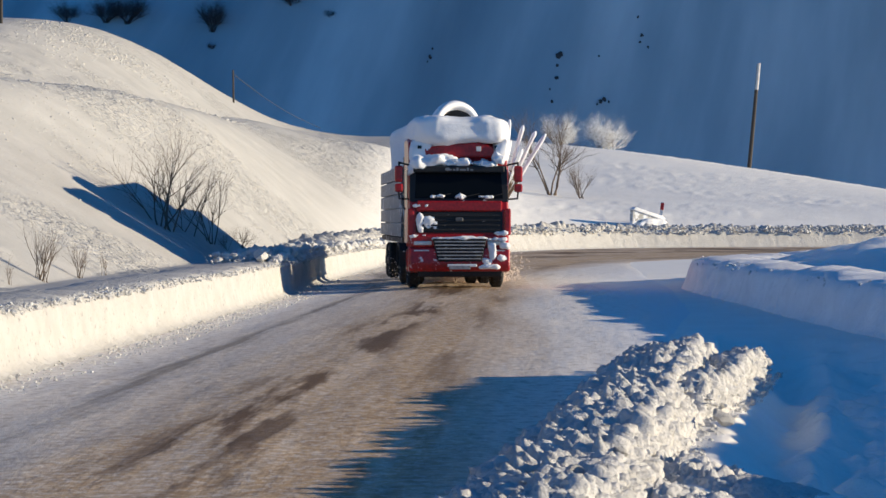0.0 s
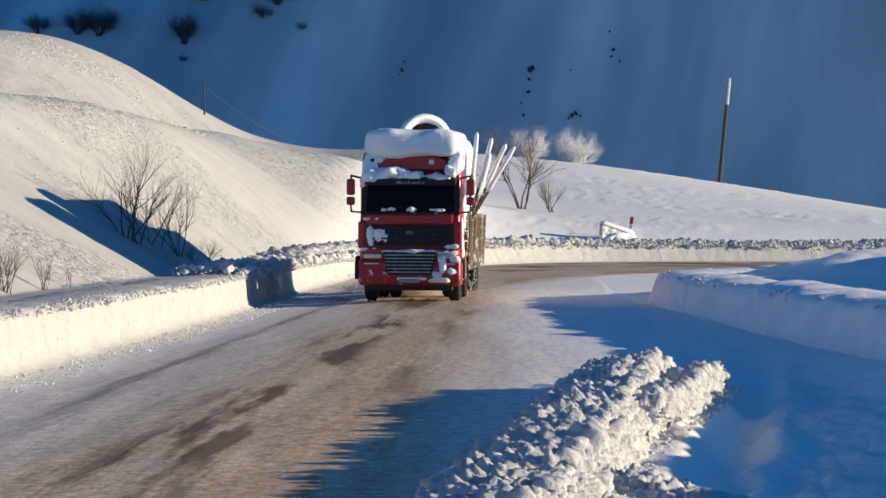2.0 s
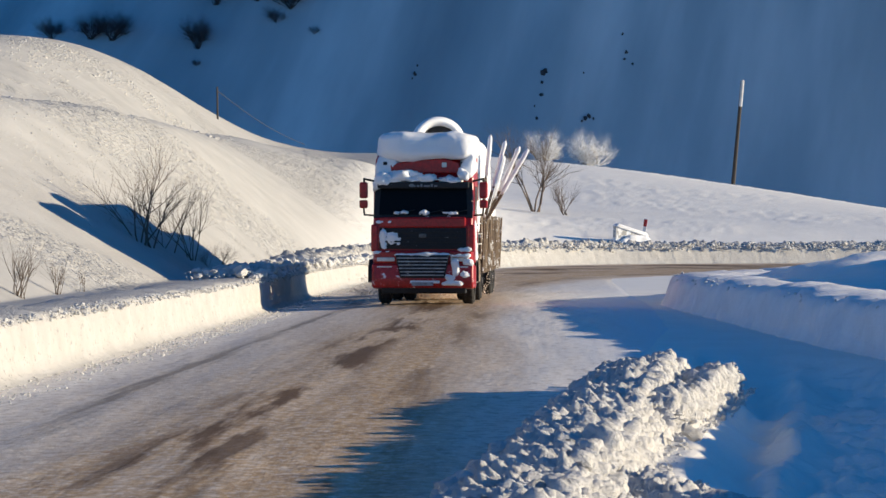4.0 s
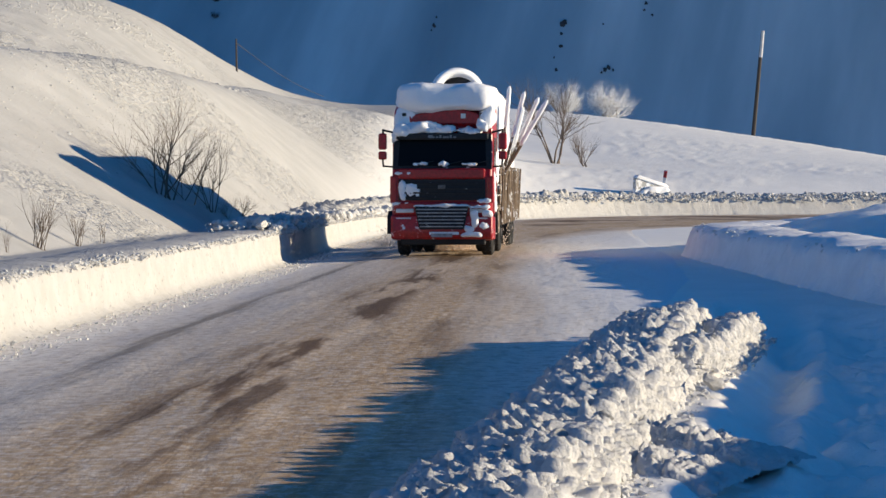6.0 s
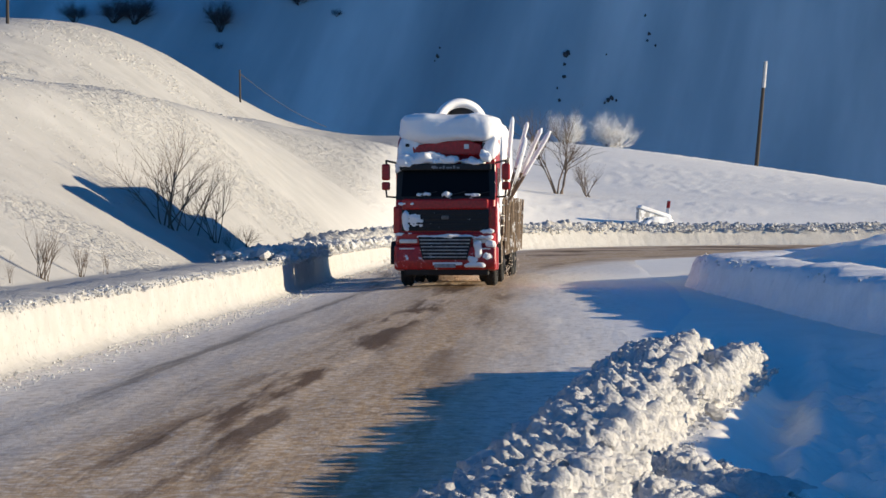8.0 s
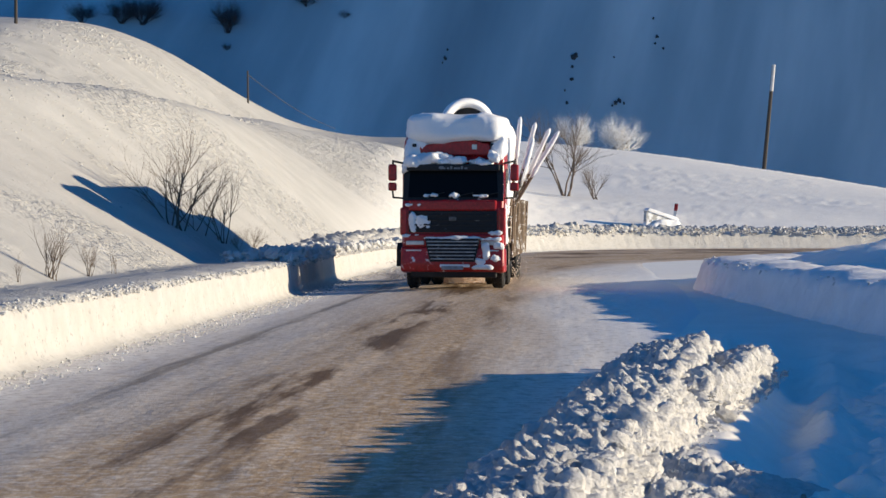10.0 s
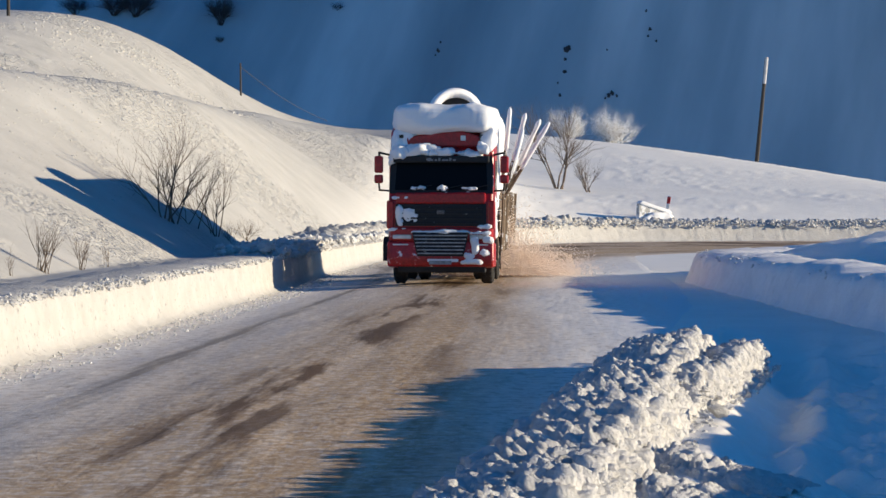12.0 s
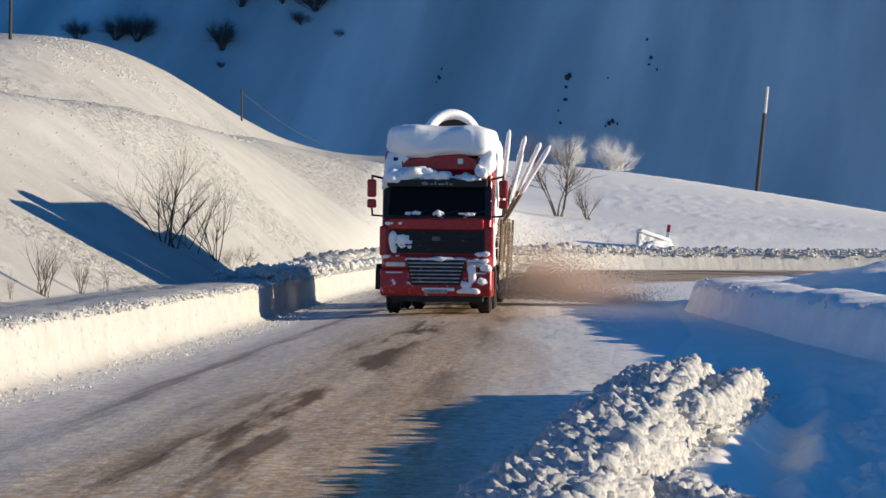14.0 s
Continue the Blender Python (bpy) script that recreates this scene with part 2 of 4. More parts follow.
def mesh_from(name, verts, faces, material, smooth=True):
    V, Fc = np.asarray(verts, float), np.asarray(faces, int)
    n, k = Fc.shape
    me = bpy.data.meshes.new(name)
    me.vertices.add(len(V))
    me.vertices.foreach_set("co", V.ravel())
    me.loops.add(n * k)
    me.loops.foreach_set("vertex_index", Fc.ravel())
    me.polygons.add(n)
    me.polygons.foreach_set("loop_start", np.arange(n) * k)
    me.polygons.foreach_set("use_smooth", [smooth] * n)
    me.materials.append(material)
    me.update(calc_edges=True)
    return me


def sheet(name, X, Y, Z, material, loop=False):
    """A grid of rows and columns as one mesh."""
    n, m = X.shape
    i, j = np.meshgrid(np.arange(n - 1), np.arange(m if loop else m - 1), indexing="ij")
    a, b = i * m + j, i * m + (j + 1) % m
    faces = np.stack([a, b, b + m, a + m], -1).reshape(-1, 4)
    return mesh_from(name, np.stack([X, Y, Z], -1).reshape(-1, 3), faces, material)


# ---- ground ----
ang = np.r_[np.linspace(-math.pi, -0.30, 50), np.linspace(-0.29, 0.30, 400), np.linspace(0.305, 0.60, 60), np.linspace(0.62, math.pi, 46)[:-1]]
rad = np.r_[np.linspace(0.6, 8, 12)[:-1], np.geomspace(8, 36, 330)[:-1], np.geomspace(36, 260, 300), np.geomspace(265, 3500, 24)]
RR, AA = np.meshgrid(rad, ang, indexing="ij")
GX, GY = RR * np.sin(AA), RR * np.cos(AA)
GZ = land(GX, GY)
GZ = np.where(RR > 260, np.minimum(GZ, 0) - 6 * rise(260, 500, RR), GZ)
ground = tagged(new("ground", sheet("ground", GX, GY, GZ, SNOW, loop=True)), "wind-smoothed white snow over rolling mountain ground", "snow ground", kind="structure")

# ---- mountain ----
mx, my = np.meshgrid(np.linspace(-480, 420, 420), np.linspace(0, 1, 260), indexing="ij")
MY = 430 + my * 420
MZ = my * 330 - 14 + (mx + 110) * 0.8 * rise(0.0, 0.25, my)
# gullies that run down and to the west, a smoother apron on the west side
lean = mx - 0.62 * (MY - 430)
run = wob(lean, MY * 0.15, 34, 3, 0.4)
spur = np.abs(wob(lean + 9, MY * 0.15, 21, 2, 0.4, 8))
MZ = MZ + (8 * np.abs(run) + 5 * spur) * rise(0.0, 0.07, my) * (0.35 + 0.65 * rise(-30, 30, mx)) + 10 * wob(mx, MY * 0.4, 70, 3, 0.5, 4) * rise(0.02, 0.3, my)
# an unseen shoulder added in the east, which keeps the low sun off the whole face
MZ = MZ + 260 * rise(135, 420, mx)
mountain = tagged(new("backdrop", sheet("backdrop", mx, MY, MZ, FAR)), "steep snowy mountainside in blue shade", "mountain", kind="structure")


# ---- ploughed banks ----
def sweep(name, line, profile, material, seed, rough=0.10, flip=1, tall=None):
    """A profile of (out, up) swept along a plan line, roughened."""
    d = np.gradient(line[:, :2], axis=0)
    d /= np.linalg.norm(d, axis=1)[:, None]
    nx, ny = -d[:, 1] * flip, d[:, 0] * flip
    prof = np.array(profile, float)
    s = np.r_[0, np.cumsum(np.hypot(*np.diff(line[:, :2], axis=0).T))]
    S, K = np.meshgrid(s, np.arange(len(prof)), indexing="ij")
    out = prof[:, 0][None, :] + rough * wob(S, K * 0.13 + seed, 0.5, 4, 0.6, seed)
    up = prof[:, 1][None, :] * (1 + 0.25 * wob(S, K * 0, 3.0, 3, 0.5, seed + 5)) + rough * 1.2 * wob(S, K * 0.13, 0.4, 4, 0.6, seed + 9) * (prof[:, 1][None, :] > 0.1)
    if tall is not None:
        up = np.where(up > 0, up * np.interp(s / s[-1], *tall)[:, None], up)
        out = out + (np.interp(s / s[-1], *tall)[:, None] - 1) * 0.8 * np.clip(up, 0, None)
    X = line[:, 0][:, None] + nx[:, None] * out
    Y = line[:, 1][:, None] + ny[:, None] * out
    return sheet(name, X, Y, up, material)


def fine(line, n):
    return curve(line[::6], n)


LOW = [(-0.35, -0.22), (-0.16, -0.13), (-0.04, -0.06), (0.0, 0.1), (0.01, 0.26), (0.03, 0.42), (0.05, 0.55), (0.10, 0.62), (0.22, 0.65), (0.5, 0.66), (0.9, 0.66), (1.3, 0.64), (1.8, 0.5)]
SLOPED = [(-0.30, -0.06), (-0.20, 0.03), (-0.13, 0.14), (-0.09, 0.28), (-0.05, 0.42), (-0.01, 0.55), (0.05, 0.66), (0.18, 0.73), (0.5, 0.75), (0.9, 0.77), (1.3, 0.76), (1.8, 0.68), (2.6, 0.4)]
tagged(new("snow_bank", sweep("snow_bank", fine(OUTER, 2600), LOW, BANK, 1.0, tall=((0, .33, .42, .52, .60, 1), (1, 1, 1.15, 1.45, 1.65, 1.6)))), "vertical ploughed snow bank along the outer road edge", "snow bank", kind="structure")
tagged(new("snow_bank", sweep("snow_bank", fine(INNER, 1200), SLOPED, FRESH, 4.0, rough=0.2, flip=-1)), "ploughed snow bank on the inside of the bend", "snow bank", kind="structure")
HUMP = [(-0.82, -0.32), (-0.80, -0.04), (-0.70, 0.14), (-0.52, 0.27), (-0.30, 0.33), (-0.05, 0.37), (0.12, 0.39), (0.22, 0.30), (0.32, 0.14), (0.44, -0.04), (0.48, -0.32)]

# ---- road ----
def road_material():
    m, nt, b = mat("sanded_packed_snow")
    L = nt.links.new
    uv = nt.nodes.new("ShaderNodeUVMap")
    uv.uv_map = "metres"

    def stretched(sx, sy, detail=6, rough=0.6):
        mp = nt.nodes.new("ShaderNodeMapping")
        mp.inputs["Scale"].default_value = (sx, sy, 1)
        L(uv.outputs[0], mp.inputs[0])
        n = node(nt, "TexNoise", Scale=1.0, Detail=detail, Roughness=rough)
        L(mp.outputs[0], n.inputs["Vector"])
        return n.outputs["Fac"]

    def math_(op, a, b_):
        n = nt.nodes.new("ShaderNodeMath")
        n.operation = op
        for k, v in enumerate((a, b_)):
            if isinstance(v, (int, float)):
                n.inputs[k].default_value = v
            else:
                L(v, n.inputs[k])
        return n.outputs[0]

    def mix(f, c1, c2):
        n = nt.nodes.new("ShaderNodeMix")
        n.data_type = "RGBA"
        for slot, v in ((0, f), (6, c1), (7, c2)):
            if isinstance(v, tuple):
                n.inputs[slot].default_value = (*v, 1)
            elif isinstance(v, (int, float)):
                n.inputs[slot].default_value = v
            else:
                L(v, n.inputs[slot])
        return n.outputs[2]

    sep = nt.nodes.new("ShaderNodeSeparateXYZ")
    L(uv.outputs[0], sep.inputs[0])
    across = math_("ADD", math_("SUBTRACT", sep.outputs[0], 0.7), math_("MULTIPLY", math_("SUBTRACT", stretched(0.6, 0.06), 0.5), 2.0))
    a12 = math_("DIVIDE", across, 12.0)
    sand = ramp(nt, a12, [(0.0, (0, 0, 0)), (0.05, (.34,) * 3), (0.09, (.45,) * 3), (0.16, (.55,) * 3), (0.23, (.9,) * 3), (0.38, (1,) * 3), (0.435, (.65,) * 3), (0.49, (.12,) * 3), (0.57, (0, 0, 0))])
    lines = ramp(nt, stretched(4.0, 0.10, 5), [(0.32, (.82,) * 3), (0.55, (1,) * 3)])
    speck = ramp(nt, stretched(9, 8, 5, 0.8), [(0.40, (.50,) * 3), (0.52, (1,) * 3)])
    cover = math_("MULTIPLY", math_("MULTIPLY", sand, lines), speck)
    wet = math_("MULTIPLY", ramp(nt, stretched(1.7, 0.15, 5), [(0.47, (0, 0, 0)), (0.56, (1, 1, 1))]),
                ramp(nt, a12, [(0.215, (0, 0, 0)), (0.25, (1, 1, 1)), (0.285, (1, 1, 1)), (0.32, (.12,) * 3), (0.36, (.12,) * 3), (0.385, (.6,) * 3), (0.43, (0, 0, 0))]))
    rut = math_("MULTIPLY", ramp(nt, stretched(3.0, 0.12, 4), [(0.40, (0, 0, 0)), (0.56, (1, 1, 1))]),
                ramp(nt, a12, [(0.085, (0, 0, 0)), (0.105, (1, 1, 1)), (0.118, (1, 1, 1)), (0.14, (0, 0, 0))]))
    ice = ramp(nt, stretched(6, 5, 7, 0.75), [(0.36, (0.50, 0.44, 0.37)), (0.52, (0.90, 0.85, 0.78))])
    brown = ramp(nt, stretched(5, 3, 7, 0.75), [(0.32, (0.28, 0.155, 0.060)), (0.66, (0.62, 0.42, 0.22))])
    col = mix(cover, ice, brown)
    col = mix(math_("MULTIPLY", wet, 0.92), col, (0.115, 0.060, 0.022))
    col = mix(math_("MULTIPLY", rut, 0.75), col, (0.20, 0.16, 0.12))
    col = mix(ramp(nt, a12, [(0.52, (0, 0, 0)), (0.66, (1, 1, 1))]), col, (0.81, 0.81, 0.80))
    L(col, b.inputs["Base Color"])
    b.inputs["Roughness"].default_value = 0.7
    b.inputs["Specular IOR Level"].default_value = 0.3
    n1 = bump(nt, b, stretched(3.5, 0.35, 6), 0.5, 0.03)
    bump(nt, b, stretched(11, 6, 6, 0.8), 0.5, 0.03, n1)
    return m


def road_sheet():
    line = fine(OUTER, 900)
    d = np.gradient(line[:, :2], axis=0)
    d /= np.linalg.norm(d, axis=1)[:, None]
    s = np.r_[0, np.cumsum(np.hypot(*np.diff(line[:, :2], axis=0).T))]
    wide = road_width(line[:, 0], line[:, 1])
    edge = line[:, :2] + np.stack([d[:, 1], -d[:, 0]], 1) * wide[:, None]
    # past the lay-by the sanded surface opens out round the whole bend
    first = int(np.argmax(line[:, 1] > 86))
    edge[first:] = curve([edge[first], (12, 92.5), (18, 97), (28, 100), (44, 102), (80, 104)], len(line) - first)
    K = np.linspace(0, 1, 60)[None, :]
    X = line[:, 0][:, None] * (1 - K) + edge[:, 0][:, None] * K
    Y = line[:, 1][:, None] * (1 - K) + edge[:, 1][:, None] * K
    reach = np.hypot(*(edge - line[:, :2]).T)[:, None]
    far = K * reach
    S = np.repeat(s[:, None], 60, 1)
    bend = rise(s[first] - 34, s[first] + 6, s)[:, None]
    U = far * (1 - bend) + (2.9 + 3.0 * K) * bend
    Z = 0.016 - 0.17 * (1 - rise(0, 4.2, far)) + 0.035 * wob(S * 0.25, far, 0.5, 3, 0.5, 2) * rise(0.1, 0.6, far) * (1 - rise(0.8, 1.0, K)) + 0.012 * wob(S, far, 0.25, 2)
    Z = Z - 0.06 * rise(0.93, 1.0, K)
    me = sheet("road", X, Y, Z, road_material())
    lay = me.uv_layers.new(name="metres")
    idx = np.empty(len(me.loops), int)
    me.loops.foreach_get("vertex_index", idx)
    lay.data.foreach_set("uv", np.stack([U.ravel()[idx], S.ravel()[idx]], 1).ravel())
    return me


road = tagged(new("road", road_sheet()), "winter mountain road of packed snow with brown sanded wheel tracks", "road", kind="structure")


# ---- broken snow ----
def clod_meshes(count, level, seed, rough=0.55):
    rng = np.random.default_rng(seed)
    out = []
    for k in range(count):
        bm = bmesh.new()
        bmesh.ops.create_icosphere(bm, subdivisions=level, radius=1.0)
        sx = rng.uniform(0.75, 1.25, 3)
        cuts = rng.normal(size=(9, 3))
        cuts /= np.linalg.norm(cuts, axis=1)[:, None]
        for v in bm.verts:
            c = np.array(v.co)
            for q in cuts:
                over = c @ q - 0.58
                if over > 0:
                    c = c - q * over * 0.9
            f = 1 + rough * noise.noise(Vector(c * 1.7) + Vector((k * 7.1, 0, seed)))
            v.co = Vector(c * f * sx)
        me = bpy.data.meshes.new("clod")
        bm.to_mesh(me)
        bm.free()
        out.append(me)
    return out


def scatter_mesh(name, spots, bases, material, seed, smooth=True):
    """One mesh of many clods; spots: rows of x, y, z, size."""
    rng = np.random.default_rng(seed)
    data = []
    for me in bases:
        v = np.empty(len(me.vertices) * 3)
        me.vertices.foreach_get("co", v)
        f = np.array([tuple(p.vertices) for p in me.polygons])
        data.append((v.reshape(-1, 3), f))
    V, Fc, n = [], [], 0
    for x, y, z, r in spots:
        v, f = data[rng.integers(len(data))]
        m = np.array(Euler(rng.uniform(0, 6.28, 3)).to_matrix())
        V.append(v @ m.T * r * rng.uniform([0.8, 0.8, 0.6], [1.2, 1.2, 1.0]) + (x, y, z))
        Fc.append(f + n)
        n += len(v)
    V, Fc = np.vstack(V), np.vstack(Fc)
    me = bpy.data.meshes.new(name)
    me.vertices.add(len(V))
    me.vertices.foreach_set("co", V.ravel())
    me.loops.add(len(Fc) * 3)
    me.loops.foreach_set("vertex_index", Fc.ravel())
    me.polygons.add(len(Fc))
    me.polygons.foreach_set("loop_start", np.arange(len(Fc)) * 3)
    me.polygons.foreach_set("use_smooth", [smooth] * len(Fc))
    me.materials.append(material)
    me.update(calc_edges=True)
    return me


def along(line, n, rng, lo=0.0, hi=1.0):
    """Random places on a line: points, sideways directions."""
    t = rng.uniform(lo, hi, n) * (len(line) - 2)
    i = t.astype(int)
    f = (t - i)[:, None]
    p = line[i, :2] * (1 - f) + line[i + 1, :2] * f
    d = line[i + 1, :2] - line[i, :2]
    d /= np.linalg.norm(d, axis=1)[:, None]
    return p, np.stack([-d[:, 1], d[:, 0]], 1)


rng = np.random.default_rng(11)
SMALL = clod_meshes(6, 1, 3)
ROUND = clod_meshes(8, 2, 5)


def crumbs(name, line, n, lo, hi, offs, heights, sizes, seed, label, flip=1):
    r = np.random.default_rng(seed)
    p, side = along(line, n, r, lo, hi)
    o = r.uniform(*offs, n)
    q = p + side * o[:, None] * flip
    size = sizes[0] + (sizes[1] - sizes[0]) * r.random(n) ** 3
    z = r.uniform(*heights, n)
    ob = new(name, scatter_mesh(name, np.column_stack([q, z, size]), SMALL, CHUNK, seed, False))
    return tagged(ob, label, "snow crumbs", kind="stuff")


crumbs("snow_crumbs", OUTER, 9500, 0.10, 0.50, (-0.02, 0.40), (0.55, 0.655), (0.010, 0.050), 21, "broken snow crumbs along the top edge of the ploughed bank")
crumbs("snow_crumbs", OUTER, 8000, 0.50, 0.92, (0.0, 2.4), (0.85, 1.25), (0.03, 0.17), 22, "rough broken snow clods piled on the far bank")
crumbs("snow_crumbs", OUTER, 4200, 0.30, 0.52, (0.05, 1.8), (0.56, 0.86), (0.03, 0.22), 25, "rough broken snow clods piled on the bank")
crumbs("snow_crumbs", OUTER, 9500, 0.10, 0.52, (-0.95, -0.02), (-0.16, -0.125), (0.006, 0.032), 23, "small snow crumbs at the foot of the ploughed bank")
crumbs("snow_crumbs", INNER, 2600, 0.20, 0.80, (0.0, 1.0), (0.58, 0.74), (0.010, 0.06), 24, "broken snow crumbs on the inner bank", -1)


# slide debris on the hills
def debris(n, xs, ys, sizes, seed):
    r = np.random.default_rng(seed)
    x, y = r.uniform(*xs, n * 4), r.uniform(*ys, n * 4)
    keep = wob(x, y, 9, 3, 0.5, 3) > r.uniform(-0.12, 0.12, n * 4)
    x, y = x[keep][:n], y[keep][:n]
    u, _ = beside(OUTER[::3], x, y)
    ok = u > 4.5
    x, y = x[ok], y[ok]
    size = sizes[0] + (sizes[1] - sizes[0]) * r.random(len(x)) ** 3
    ob = new("slide_debris", scatter_mesh("slide_debris", np.column_stack([x, y, land(x, y) - size * 0.45, size]), SMALL, BANK, seed))
    return tagged(ob, "lumpy snow-slide debris frozen on the hillside", "snow debris", kind="stuff")


debris(9000, (-32, -11), (100, 178), (0.06, 0.22), 71)
debris(4200, (-17, -8), (48, 92), (0.025, 0.085), 72)

# ---- berm in the foreground ----
def cells(x, y, size, seed):
    """Rounded lumps packed side by side: 0 in the seams to 1 on the tops, each with a height of its own."""
    u, v = x / size, y / size
    iu, iv = np.floor(u).astype(int), np.floor(v).astype(int)
    d1, d2, tall = np.full(x.shape, 9.0), np.full(x.shape, 9.0), np.zeros(x.shape)
    for i in (-1, 0, 1):
        for j in (-1, 0, 1):
            p, q = (iu + i + seed) % 64, (iv + j + 3 * seed) % 64
            d = np.hypot(iu + i + 0.1 + 0.8 * _lat[p, q] - u, iv + j + 0.1 + 0.8 * _lat[q, p] - v)
            nearer = d < d1
            d2 = np.where(nearer, d1, np.minimum(d2, d))
            tall = np.where(nearer, _lat[(p * 7 + 5) % 64, (q * 5 + 11) % 64], tall)
            d1 = np.where(nearer, d, d1)
    return np.clip((d2 - d1) * 2.2, 0, 1) ** 0.6 * (0.25 + 0.75 * tall)


def heap_sheet(line, n, m, wide, tall, seed, fade=0.0, base=0.0, lumpy=1.0, material=CHUNK, name="core", swell=((0, 1), (1, 1))):
    """A ridge of broken snow along a plan line, its clods frozen together."""
    d = np.gradient(line[:, :2], axis=0)
    d /= np.linalg.norm(d, axis=1)[:, None]
    run = np.r_[0, np.cumsum(np.hypot(*np.diff(line[:, :2], axis=0).T))]
    prof = np.array(HUMP) * (wide, tall)
    grow = np.interp(run / run[-1], *swell)[:, None]
    arc = np.r_[0, np.cumsum(np.hypot(*np.diff(prof, axis=0).T))]
    a = np.linspace(0, arc[-1], m)
    o, h = np.interp(a, arc, prof[:, 0]), np.interp(a, arc, prof[:, 1])
    no, nz = -np.gradient(h), np.gradient(o)
    size = np.hypot(no, nz)
    S, A = np.meshgrid(run, a, indexing="ij")
    end = (np.clip((run[-1] - run) / 0.30, 0, 1) ** 0.5 * np.clip((run + 0.05) / 0.5, 0, 1) * (1 - fade * run / run[-1]))[:, None]
    H = h[None, :] * end * grow * (1 + 0.5 * wob(S, A * 0.3, 1.3, 3, 0.5, seed)) - 0.08 * (1 - end)
    edge = 0.3 + 0.7 * rise(-0.02, 0.10, H)
    wx, wy = S + 0.12 * wob(S, A, 0.2, 2, 0.5, seed + 1), A + 0.12 * wob(S, A, 0.2, 2, 0.5, seed + 2)
    k = int(seed * 5)
    lump = (0.105 * cells(wx, wy, 0.25 * lumpy, k) + 0.070 * cells(wx, wy, 0.11 * lumpy, k + 3) + 0.040 * cells(wx, wy, 0.055 * lumpy, k + 7) - 0.06) * edge * lumpy
    Z = base + H + lump * (nz / size)[None, :]
    side = o[None, :] + lump * (no / size)[None, :]
    X = line[:, 0][:, None] + d[:, 1][:, None] * side
    Y = line[:, 1][:, None] - d[:, 0][:, None] * side
    return sheet(name, X, Y, Z, material)


# rubble thrown up along the top of the outer bank, round the bend
OUT_D = np.gradient(OUTER[:, :2], axis=0)
OUT_D /= np.linalg.norm(OUT_D, axis=1)[:, None]
SETTLE = ((0, 0.12, 0.4, 1), (0.4, 0.6, 1, 1))
CREST = (OUTER[:, :2] + np.stack([-OUT_D[:, 1], OUT_D[:, 0]], 1) * 1.25)[int(0.41 * len(OUTER)):int(0.97 * len(OUTER))]
tagged(new("bank_rubble", heap_sheet(curve(CREST[::6], 1900), 1900, 44, 1.9, 2.3, 5.0, 0.40, 0.56, 2.3, BANK, "bank_rubble", SETTLE)), "rough grey-white rubble of ploughed snow on the bank top", "snow rubble", kind="stuff")
SPILL = curve([(0.75, 15.0), (1.25, 14.45), (1.70, 14.05), (2.25, 13.7)], 80)
SWELL = ((0, 0.45, 0.65, 0.85, 1.0), (0.62, 0.62, 0.75, 1.0, 1.08))
APRON = curve([(0.35, 13.9), (0.80, 13.3), (1.30, 12.9), (1.75, 12.7)], 80)


def berm_thing():
    top = new("snow_berm")
    tagged(top, "knee-high berm of broken ploughed snow clods beside the road", "snow berm")
    for line, n, m, wide, tall, seed, fade in ((BERM, 1250, 80, 1.0, 1.0, 2.0, 0.0), (PRONG, 420, 46, 0.42, 0.80, 6.0, 0.0), (SPILL, 200, 44, 0.55, 0.50, 3.0, 0.7), (APRON, 200, 60, 0.9, 0.42, 4.0, 0.6)):
        core = new("core", heap_sheet(fine(line, n), n, m, wide, tall, seed, fade, swell=SWELL if line is BERM else ((0, 1), (1, 1))))
        core.parent = top
    r = np.random.default_rng(31)
    prof = np.array(HUMP)
    spots = []
    for line, n, wide, tall in ((BERM, 5200, 1.05, 1.0), (PRONG, 900, 0.6, 0.8), (SPILL, 420, 0.9, 0.5), (APRON, 420, 1.1, 0.4)):
        p, side = along(line, n, r, 0.0, 0.6 if tall < 0.6 else 1.0)
        o = (prof[0, 0] + 0.1 + (prof[-1, 0] - prof[0, 0]) * r.beta(1.8, 1.3, n))
        z = np.interp(o, prof[:, 0], prof[:, 1]).clip(0, 1) * tall * (0.62 if line is BERM else 0.9 if tall > 0.6 else 0.35)
        spots.append(np.column_stack([p - side * (o * wide)[:, None], z, 0.008 + 0.042 * r.random(n) ** 4]))
    spots = np.vstack(spots)
    tagged(new("loose_snow", scatter_mesh("loose_snow", spots, SMALL, CHUNK, 33, False)), "loose snow crumbs", kind="stuff").parent = top
    for me in ROUND:
        if not me.materials:
            me.materials.append(CHUNK)
    for line, n, wide, tall in ((BERM, 70, 1.0, 1.0), (PRONG, 18, 0.5, 0.8)):
        p, side = along(line, n, r, 0.15, 0.99)
        for k in range(n):
            o = r.uniform(-0.55, 0.2)
            c = new("clod", ROUND[r.integers(len(ROUND))])
            c.parent = top
            q = p[k] - side[k] * o * wide
            sz = r.uniform(0.04, 0.085)
            c.matrix_basis = Matrix.LocRotScale((q[0], q[1], np.interp(o, prof[:, 0], prof[:, 1]) * tall * (np.interp((q[1] - 5.0) / 19.2, *SWELL) if line is BERM else 1.0) + sz * 0.1), Euler(r.uniform(0, 6.28, 3)), (sz, sz * r.uniform(.7, 1.3), sz * r.uniform(.5, .9)))
    return top


